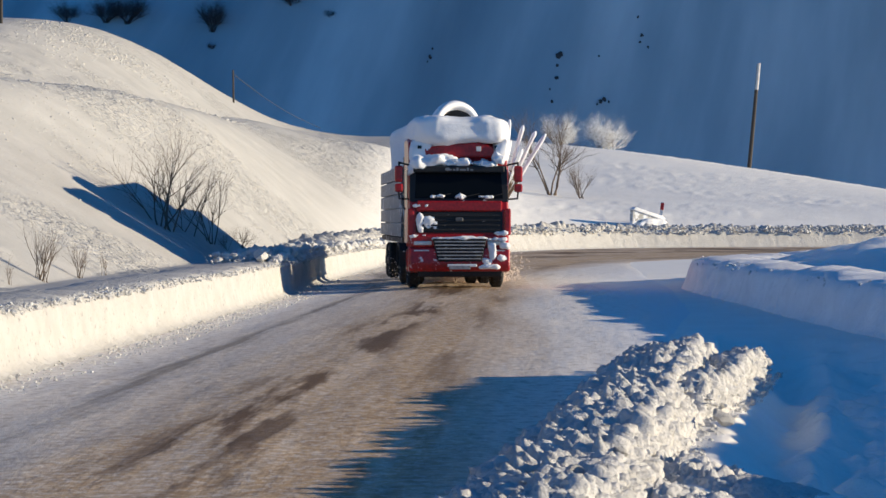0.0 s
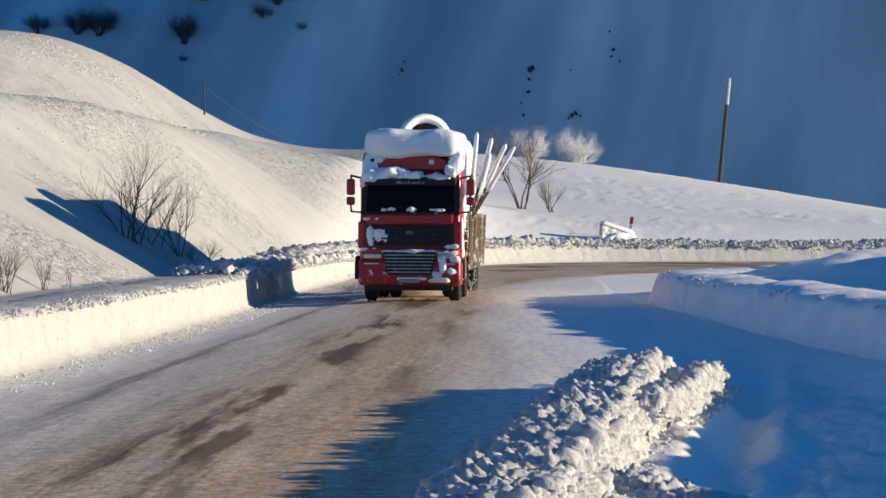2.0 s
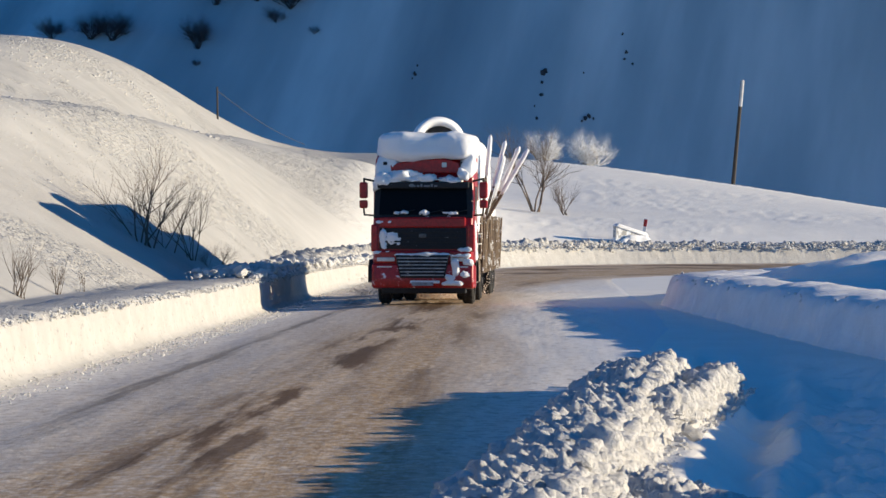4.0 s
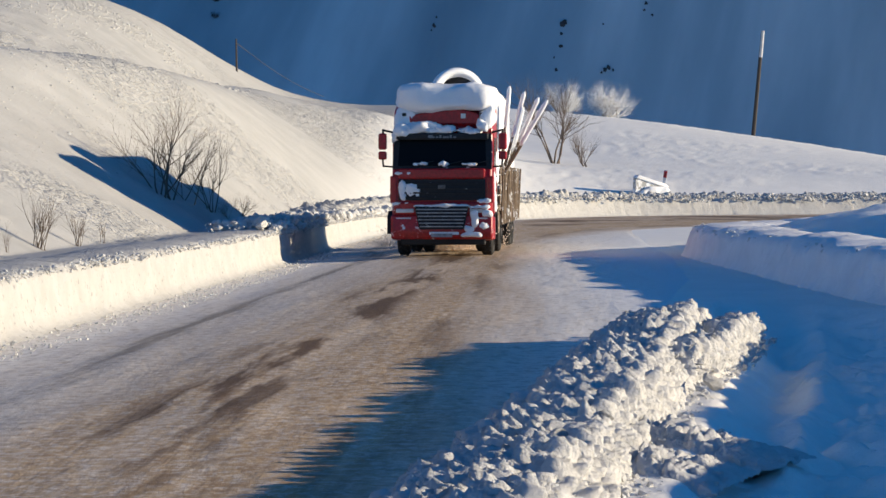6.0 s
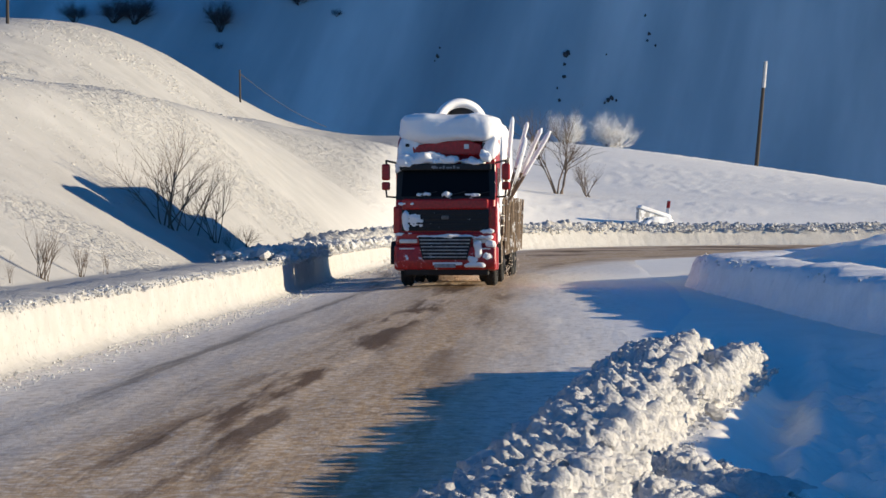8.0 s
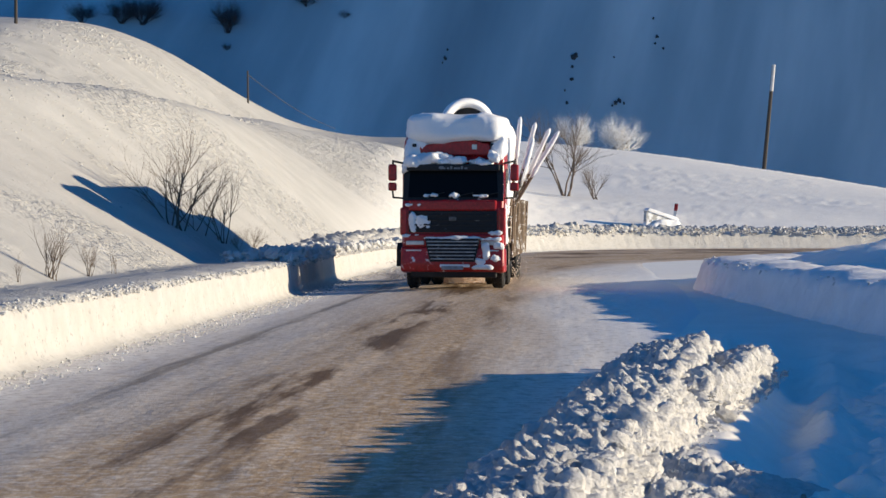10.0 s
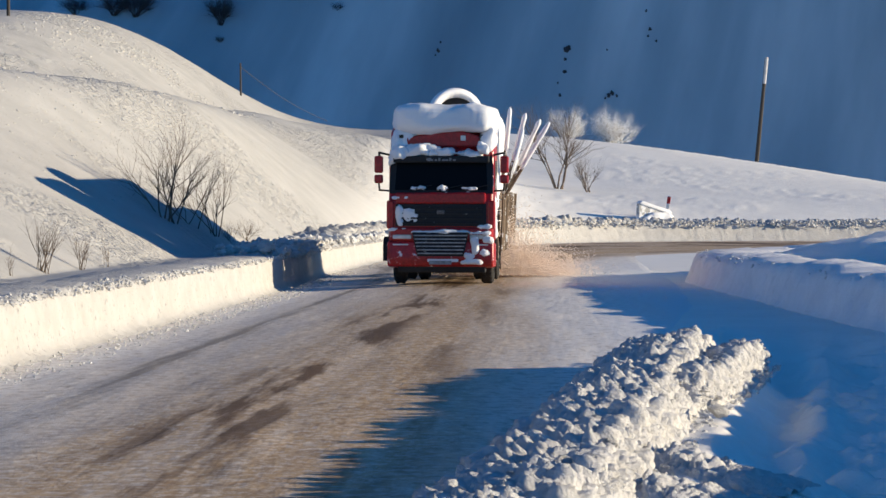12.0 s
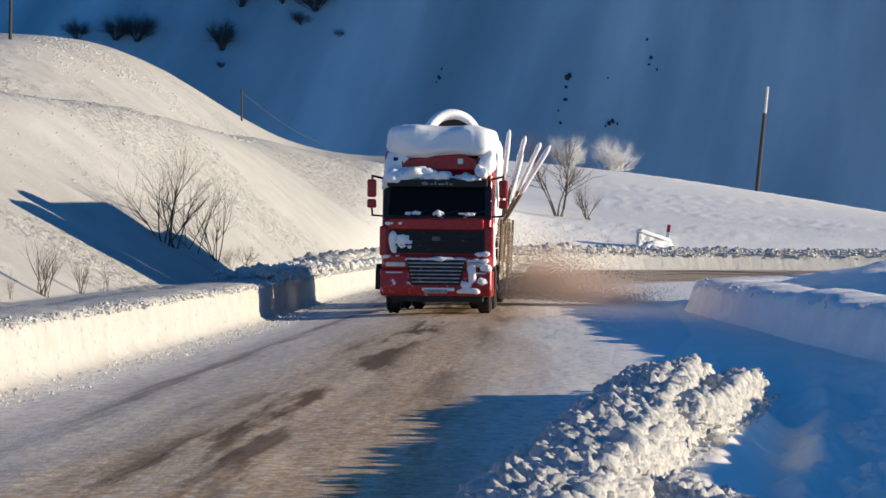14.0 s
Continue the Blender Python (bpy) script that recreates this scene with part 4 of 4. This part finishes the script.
for k, (x, w) in enumerate(((-0.62, 0.16), (-0.46, 0.22), (0.02, 0.26), (0.13, 0.12), (0.66, 0.36))):
    part("wiper_snow", drift(x - w / 2, x + w / 2, 0.0, 0.12, 2.22, 2.31, 0.05, 30 + k, 3, 0.9, 7), POWDER, cab, "snow lump on the wiper", True)
bm = bmesh.new()
for x in (-0.75, -0.05, 0.55):
    tube(bm, (x, 0.02, 2.22), (x + 0.55, 0.06, 2.34), 0.014, 0.012, 6)
part("wiper", bm, DARK, cab, "black wipers")
for k, (x0, x1, z0, z1) in enumerate(((-1.04, -0.86, 1.40, 1.88), (-0.86, -0.50, 1.45, 1.80), (-0.66, 0.66, 1.20, 1.29), (0.66, 1.15, 1.17, 1.26), (0.70, 0.90, 0.66, 1.12), (0.88, 1.22, 0.70, 0.86), (0.52, 0.80, 0.60, 0.78), (1.0, 1.22, 0.98, 1.16), (0.45, 1.0, 0.50, 0.60), (-1.2, -0.8, 1.27, 1.35), (-1.15, -0.75, 1.99, 2.09), (0.8, 1.2, 1.32, 1.42))):
    part("caked_snow", drift(x0, x1, -0.165 if z0 < 1.25 else -0.07, 0.05, z0, z1, 0.06, 50 + k, 4, 0.75, 4.5), POWDER, lorry, "snow caked on the front", True)
for k, (y0, y1, z0, z1) in enumerate(((0.25, 0.6, 1.5, 2.1), (0.5, 1.2, 1.1, 1.6), (1.2, 2.1, 1.8, 2.6))):
    part("side_snow", drift(1.20, 1.29, y0, y1, z0, z1, 0.05, 80 + k, 3, 0.8, 4), POWDER, cab, "snow stuck to the cab side", True)


# ---- shrubs and trees ----
def limbs(rng, start, way, length, radius, depth, spread, out, forks=3):
    """Grows one limb and its twigs as tapered segments (a, b, ra, rb)."""
    p, d = np.array(start, float), np.array(way, float)
    steps = 4
    for i in range(steps):
        d = d + rng.normal(0, 0.10, 3) + (0, 0, 0.05)
        d /= np.linalg.norm(d)
        q = p + d * length / steps
        ra, rb = radius * (1 - 0.17 * i), radius * (1 - 0.17 * (i + 1))
        out.append((p, q, ra, rb))
        if depth > 0 and i >= 1:
            for _ in range(forks if i < steps - 1 else forks + 1):
                e = d + rng.normal(0, spread, 3)
                e[2] = e[2] * 0.8 + 0.2
                e /= np.linalg.norm(e)
                limbs(rng, q, e, length * rng.uniform(0.4, 0.65), rb * 0.62, depth - 1, spread, out, max(1, forks - 1))
        p = q
    return out


def tube_mesh(name, segs, material, sides=4):
    V, Fc = [], []
    for a, b, ra, rb in segs:
        d = (b - a) / max(1e-6, np.linalg.norm(b - a))
        e1 = np.cross(d, (0.3, 0.9, 0.2))
        e1 /= np.linalg.norm(e1)
        e2 = np.cross(d, e1)
        n = len(V)
        for c, r_ in ((a, ra), (b, rb)):
            for k in range(sides):
                t = 2 * math.pi * k / sides
                V.append(c + r_ * (e1 * math.cos(t) + e2 * math.sin(t)))
        for k in range(sides):
            Fc.append((n + k, n + (k + 1) % sides, n + sides + (k + 1) % sides, n + sides + k))
    return mesh_from(name, V, Fc, material)


BARK = plain("dry_grey_brown_bark", (0.15, 0.11, 0.08), 0.85, scale=20)
FROST = dusted("hoar_frosted_twig", (0.30, 0.25, 0.21), 0.8, 0.40, scale=3)
# darker copy of the bark, with the mountainside's shade put into its colour
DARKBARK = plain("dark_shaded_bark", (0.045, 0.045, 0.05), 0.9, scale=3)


def shrub(name, x, y, height, stems, seed, material, label, category="shrub", depth=2, spread=0.45, lean=0.5, thick=0.012, forks=3, sink=0.05, z=None):
    r = np.random.default_rng(seed)
    top = new(name)
    top.matrix_basis = Matrix.Translation((x, y, (float(land(np.array([x]), np.array([y]))[0]) if z is None else z) - sink))
    tagged(top, label, category, group={"weed": "weeds along the bank", "thicket": "thickets on the mountainside", "bush": "frosted bushes on the ridge"}.get(category, ""))
    for k in range(stems):
        a = r.uniform(0, 6.28)
        way = np.array([math.cos(a) * lean * r.uniform(0.3, 1), math.sin(a) * lean * r.uniform(0.3, 1), 1.0])
        way /= np.linalg.norm(way)
        base = (r.normal(0, 0.06) * height, r.normal(0, 0.06) * height, 0)
        ob = new("stem", tube_mesh("stem", limbs(r, base, way, height * r.uniform(0.6, 1.0), height * thick, depth, spread, [], forks), material))
        ob.parent = top
    return top


shrub("shrub", -7.25, 56.4, 1.95, 8, 1, BARK, "bare grey-brown shrub standing in the drifted slope", lean=0.85, spread=0.42, thick=0.014)
shrub("shrub", -6.9, 58.5, 1.5, 5, 2, BARK, "low bare shrub leaning over the snow", lean=1.1, spread=0.30)
shrub("shrub", -6.5, 60.0, 1.6, 6, 12, BARK, "low bare shrub leaning over the snow", lean=1.0, spread=0.28)
shrub("dry_weed", -6.97, 37.1, 0.85, 15, 3, BARK, "dry upright weed stalks poking through the bank", "weed", 1, 0.3, 0.35, 0.009)
shrub("dry_weed", -6.74, 39.6, 0.60, 11, 4, BARK, "dry upright weed stalks poking through the bank", "weed", 1, 0.3, 0.35, 0.010)
shrub("dry_weed", -6.55, 41.6, 0.45, 5, 14, BARK, "short dry weed stalks poking through the bank", "weed", 1, 0.3, 0.35, 0.011)
shrub("dry_weed", -7.10, 34.9, 0.40, 5, 5, BARK, "short dry weed stalks poking through the bank", "weed", 1, 0.3, 0.35, 0.011)
shrub("shrub", -6.03, 64.6, 0.6, 10, 6, BARK, "small dense shrub half buried on the bank top", lean=1.2, spread=0.6)
shrub("shrub", -6.12, 61.2, 0.5, 8, 16, BARK, "small dense shrub half buried on the bank top", lean=1.2, spread=0.6)
shrub("small_tree", 8.21, 155.3, 4.5, 5, 7, BARK, "slender bare tree on the open snow slope", "tree", 2, 0.45, 0.55, 0.016, 4)
shrub("shrub", 10.1, 153.6, 2.2, 7, 8, BARK, "small bare shrub beside the slender tree", lean=0.9, spread=0.4, thick=0.016)
shrub("frosted_bush", 15.0, 266.0, 3.0, 26, 9, FROST, "round bush white with hoar frost on the ridge", "bush", 2, 0.6, 1.1, 0.024, 4, 0.7)
shrub("frosted_bush", 19.9, 258.0, 3.3, 30, 10, FROST, "round bush white with hoar frost on the ridge", "bush", 2, 0.6, 1.1, 0.024, 4, 0.8)


def on_mountain(x, z):
    """The place on the mountainside at a given x and height."""
    i = int(np.argmin(np.abs(mx[:, 0] - x)))
    j = int(np.argmax(MZ[i] > z))
    f = (z - MZ[i, j - 1]) / (MZ[i, j] - MZ[i, j - 1]) if j else 0.0
    return Vector((x, float(MY[i, j - 1] + f * (MY[i, j] - MY[i, j - 1])) if j else float(MY[i, 0]), z))


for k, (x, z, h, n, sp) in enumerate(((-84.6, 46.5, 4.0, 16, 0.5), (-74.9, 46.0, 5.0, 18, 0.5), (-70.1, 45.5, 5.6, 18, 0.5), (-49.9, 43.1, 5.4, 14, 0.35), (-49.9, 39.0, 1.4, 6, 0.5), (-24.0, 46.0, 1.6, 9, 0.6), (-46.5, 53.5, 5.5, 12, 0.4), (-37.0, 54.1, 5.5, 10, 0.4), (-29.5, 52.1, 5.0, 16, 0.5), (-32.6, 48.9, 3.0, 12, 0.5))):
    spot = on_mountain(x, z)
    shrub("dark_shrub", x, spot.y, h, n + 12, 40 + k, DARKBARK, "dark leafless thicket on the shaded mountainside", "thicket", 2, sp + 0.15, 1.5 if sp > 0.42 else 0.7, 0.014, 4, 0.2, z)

# ---- rocks in the mountainside ----
ROCK = plain("dark_wet_rock", (0.035, 0.035, 0.04), 0.8, scale=0.8)
for k, (x, z, sz) in enumerate(((25.8, 36.6, 1.1), (26.3, 37.0, 0.7), (25.4, 34.4, 0.6), (25.3, 31.7, 0.7), (24.1, 26.6, 0.5), (34.4, 26.6, 0.8), (35.2, 27.1, 0.7), (36.2, 26.5, 0.4), (33.7, 26.0, 0.4), (-1.8, 36.6, 0.6), (-1.3, 38.5, 0.35), (-2.4, 35.6, 0.35), (43.8, 41.2, 0.6), (43.3, 39.7, 0.4), (45.0, 38.6, 0.5), (34.4, 36.6, 0.35), (43.1, 45.3, 0.4), (23.7, 29.3, 0.3))):
    bm = bmesh.new()
    bmesh.ops.create_icosphere(bm, subdivisions=2, radius=1.0)
    for v in bm.verts:
        v.co *= 1 + 0.9 * noise.noise(v.co * 1.7 + Vector((k * 3.3, 0, 0)))
    me = bpy.data.meshes.new("rock")
    bm.to_mesh(me)
    bm.free()
    me.materials.append(ROCK)
    rock = tagged(new("rock", me), "dark rock breaking through the mountain snow", "rock", "rocks on the mountainside")
    rock.matrix_basis = Matrix.LocRotScale(on_mountain(x, z), Euler((0, 0.5 * math.sin(5 * k), k)), (sz * 0.55, sz * 0.5, sz * 0.75))

# ---- poles ----
# wood colour darkened to carry the shade side of the poles
WOOD = plain("weathered_shaded_pole_wood", (0.05, 0.04, 0.032), 0.85, scale=4)
RIME = snow("rime_on_wood", tint=(0.62, 0.60, 0.58), low=(0.45, 0.43, 0.41), big=2)


def ground_z(x, y):
    return float(land(np.array([x]), np.array([y]))[0])


def pole(x, y, height, lean, radius, frosted, label):
    top = new("utility_pole")
    top.matrix_basis = Matrix.Translation((x, y, ground_z(x, y) - 0.3))
    tagged(top, label, "utility pole")
    tip = Vector((lean, 0, height))
    part("shaft", tube(bmesh.new(), (0, 0, 0), tip, radius, radius * 0.75, 12), WOOD, top)
    if frosted:
        part("rime", tube(bmesh.new(), tip * 0.76 + Vector((0.02, -0.02, 0)), tip * 1.005 + Vector((0.02, -0.02, 0)), radius * 0.86, radius * 0.80, 12), RIME, top, "pale rime on the upper shaft")
        part("cap", tube(bmesh.new(), tip, tip + Vector((0, 0, 0.08)), radius * 0.9, radius * 0.2, 10), POWDER, top, "small snow cap")
    return top, tip


pole(34.2, 237.0, 11.9, 1.05, 0.24, True, "leaning bare wooden pole rimed white at the top")
pole(-32.0, 157.0, 6.5, 0.0, 0.13, True, "frosted wooden pole on the high hill")
post, tip = pole(-19.6, 205.0, 3.4, -0.05, 0.10, False, "thin dark pole behind the hill crest")
bm = bmesh.new()
a, b = Vector((-19.6, 205.0, ground_z(-19.6, 205.0) + 2.7)), Vector((-13.6, 246, ground_z(-13.6, 246.0) + 0.6))
last = a
for k in range(1, 13):
    q = a.lerp(b, k / 12) - Vector((0, 0, 0.5 * math.sin(math.pi * k / 12)))
    tube(bm, last, q, 0.03, 0.03, 5)
    last = q
part("cable", bm, WOOD, post, "sagging dark cable").matrix_parent_inverse = post.matrix_basis.inverted()

# ---- half-buried barrier and marker by the bend ----
PALE = dusted("snowy_concrete", (0.42, 0.41, 0.39), 0.8, 0.5)
barrier = new("road_barrier")
barrier.matrix_basis = pose(13.2, 136.6, ground_z(13.2, 136.6) - 0.25, 0, 0, 28)
tagged(barrier, "half-buried pale barrier topped with snow beside the bend", "road barrier")
part("slab", plate([(-1.25, 0), (-1.20, 1.35), (-1.05, 1.38), (1.05, 0.78), (1.2, 0.7), (1.25, 0)], -0.16, 0.16, 0.03), PALE, barrier, "grey concrete slab")
bm = plate([(-1.24, 1.32), (-1.0, 1.50), (0.2, 1.15), (1.1, 0.92), (1.3, 0.70), (1.0, 0.68), (-0.9, 1.2)], -0.24, 0.24, 0.05)
part("snow_cover", bm, POWDER, barrier, "snow lying on the slab", True)
part("snow_skirt", drift(-0.9, 1.35, -0.5, -0.05, -0.1, 0.75, 0.12, 5, 4, 0.8, 2), POWDER, barrier, "snow pushed against the slab", True)
marker = new("marker_post")
marker.matrix_basis = pose(14.05, 137.6, ground_z(14.05, 137.6) - 0.3, 0, 8, 0)
tagged(marker, "red and white roadside marker post in the snow", "marker post")
part("post", boxed(-0.10, 0.10, -0.05, 0.05, 0, 1.75, 0.02), plain("white_enamel", (0.7, 0.68, 0.66), 0.5), marker)
part("red_band", boxed(-0.108, 0.108, -0.058, 0.058, 1.25, 1.70, 0.02), RED, marker, "red reflective band")

# ---- drifting snow dust behind the lorry ----
DUST, nt, _ = mat("sandy_snow_dust")
fwd, bwd, add = nt.nodes.new("ShaderNodeBsdfDiffuse"), nt.nodes.new("ShaderNodeBsdfTranslucent"), nt.nodes.new("ShaderNodeMixShader")
for n_ in (fwd, bwd):
    n_.inputs["Color"].default_value = (0.90, 0.81, 0.74, 1)
nt.links.new(fwd.outputs[0], add.inputs[1])
nt.links.new(bwd.outputs[0], add.inputs[2])
nt.links.new(add.outputs[0], nt.nodes["Material Output"].inputs["Surface"])


def puff(seed, n, sx, sy, sz, size=0.010):
    r = np.random.default_rng(seed)
    c = r.normal(0, 1, (n, 3)) * (sx, sy, sz)
    c[:, 2] = np.abs(c[:, 2])
    tri = np.array([(1, 1, 1), (1, -1, -1), (-1, 1, -1), (-1, -1, 1)]) * size
    V = (c[:, None, :] + tri[None]).reshape(-1, 3)
    f = np.array([(0, 1, 2), (0, 3, 1), (0, 2, 3), (1, 3, 2)])
    Fc = (np.arange(n)[:, None, None] * 4 + f[None]).reshape(-1, 3)
    ob = new("snow_dust", mesh_from("snow_dust", V, Fc, DUST, False))
    return tagged(ob, "thin cloud of sandy snow dust drifting from the wheels", "snow dust", kind="stuff")


PUFFS = [puff(60, 9000, 0.55, 0.6, 0.55), puff(61, 9500, 0.55, 0.6, 0.70), puff(62, 9000, 0.50, 0.6, 0.60), puff(63, 6000, 0.6, 0.7, 0.30)]


# ---- what moves ----
LORRY = [
    (0, 0.403, 52.450, 4.30),
    (0.5, 0.301, 52.400, 1.87),
    (1, 0.196, 52.350, 0.41),
    (1.5, 0.112, 52.300, -1.83),
    (2, 0.013, 52.250, -4.14),
    (2.2, 0.006, 52.250, -4.59),
    (4.3, 0.002, 52.250, -4.57),
    (4.5, 0.003, 52.250, -4.58),
    (5, 0.016, 52.250, -4.38),
    (5.5, -0.012, 52.250, -4.49),
    (6, -0.016, 52.250, -4.52),
    (6.5, 0.005, 52.250, -4.47),
    (7, -0.005, 52.250, -4.30),
    (7.5, -0.006, 52.250, -4.34),
    (8, -0.006, 52.250, -4.43),
    (8.2, -0.028, 52.250, -4.40),
    (10.3, -0.024, 51.196, -3.80),
    (10.5, -0.037, 50.998, -3.77),
    (11, -0.067, 50.826, -3.71),
    (11.5, -0.081, 50.322, -3.64),
    (12, -0.129, 50.021, -3.57),
    (12.5, -0.129, 49.467, -3.50),
    (13, -0.167, 48.944, -3.44),
    (13.5, -0.197, 48.400, -3.37),
    (14, -0.223, 47.729, -3.30),
]


def lorry_at(t):
    return [float(np.interp(t, [r_[0] for r_ in LORRY], [r_[k] for r_ in LORRY])) for k in (1, 2)]


def dust_rows(leave, reach_x, reach_y, lift, trail):
    """Carried under the bed at first, then left behind and blown to the side."""
    rows = []
    for t in (0.0, 2.0, 4.5, 8.0, 9.0, 10.0, 10.5, 11.0, 11.5, 12.0, 12.5, 13.0, 13.5, 14.0):
        x, y = lorry_at(min(t, leave))
        k = min(1.0, max(0.0, (t - leave) / max(0.5, 14.0 - leave))) ** 0.8
        rows.append((t, pose(x + 0.1 + reach_x * k, y + trail + reach_y * k, 0.02 + lift * k, 0, 0, 40 * k)))
    return rows


def motions():
    for puff_, row in zip(PUFFS, ((10.6, 3.3, -1.5, 0.10, 6.5), (11.0, 2.6, -1.5, 0.20, 7.0), (11.4, 2.1, -0.5, 0.15, 6.0), (10.2, 4.4, -2.5, 0.05, 7.5))):
        walk(puff_, dust_rows(*row))
    walk(lorry, [(t, pose(x, y, 0, 0, 0, a)) for t, x, y, a in LORRY])
    for w, wx, wy, wz in WHEELS:
        walk(w, [(t, pose(wx, wy, wz, math.degrees((52.45 - y) / 0.515))) for t, x, y, a in LORRY])


motions()
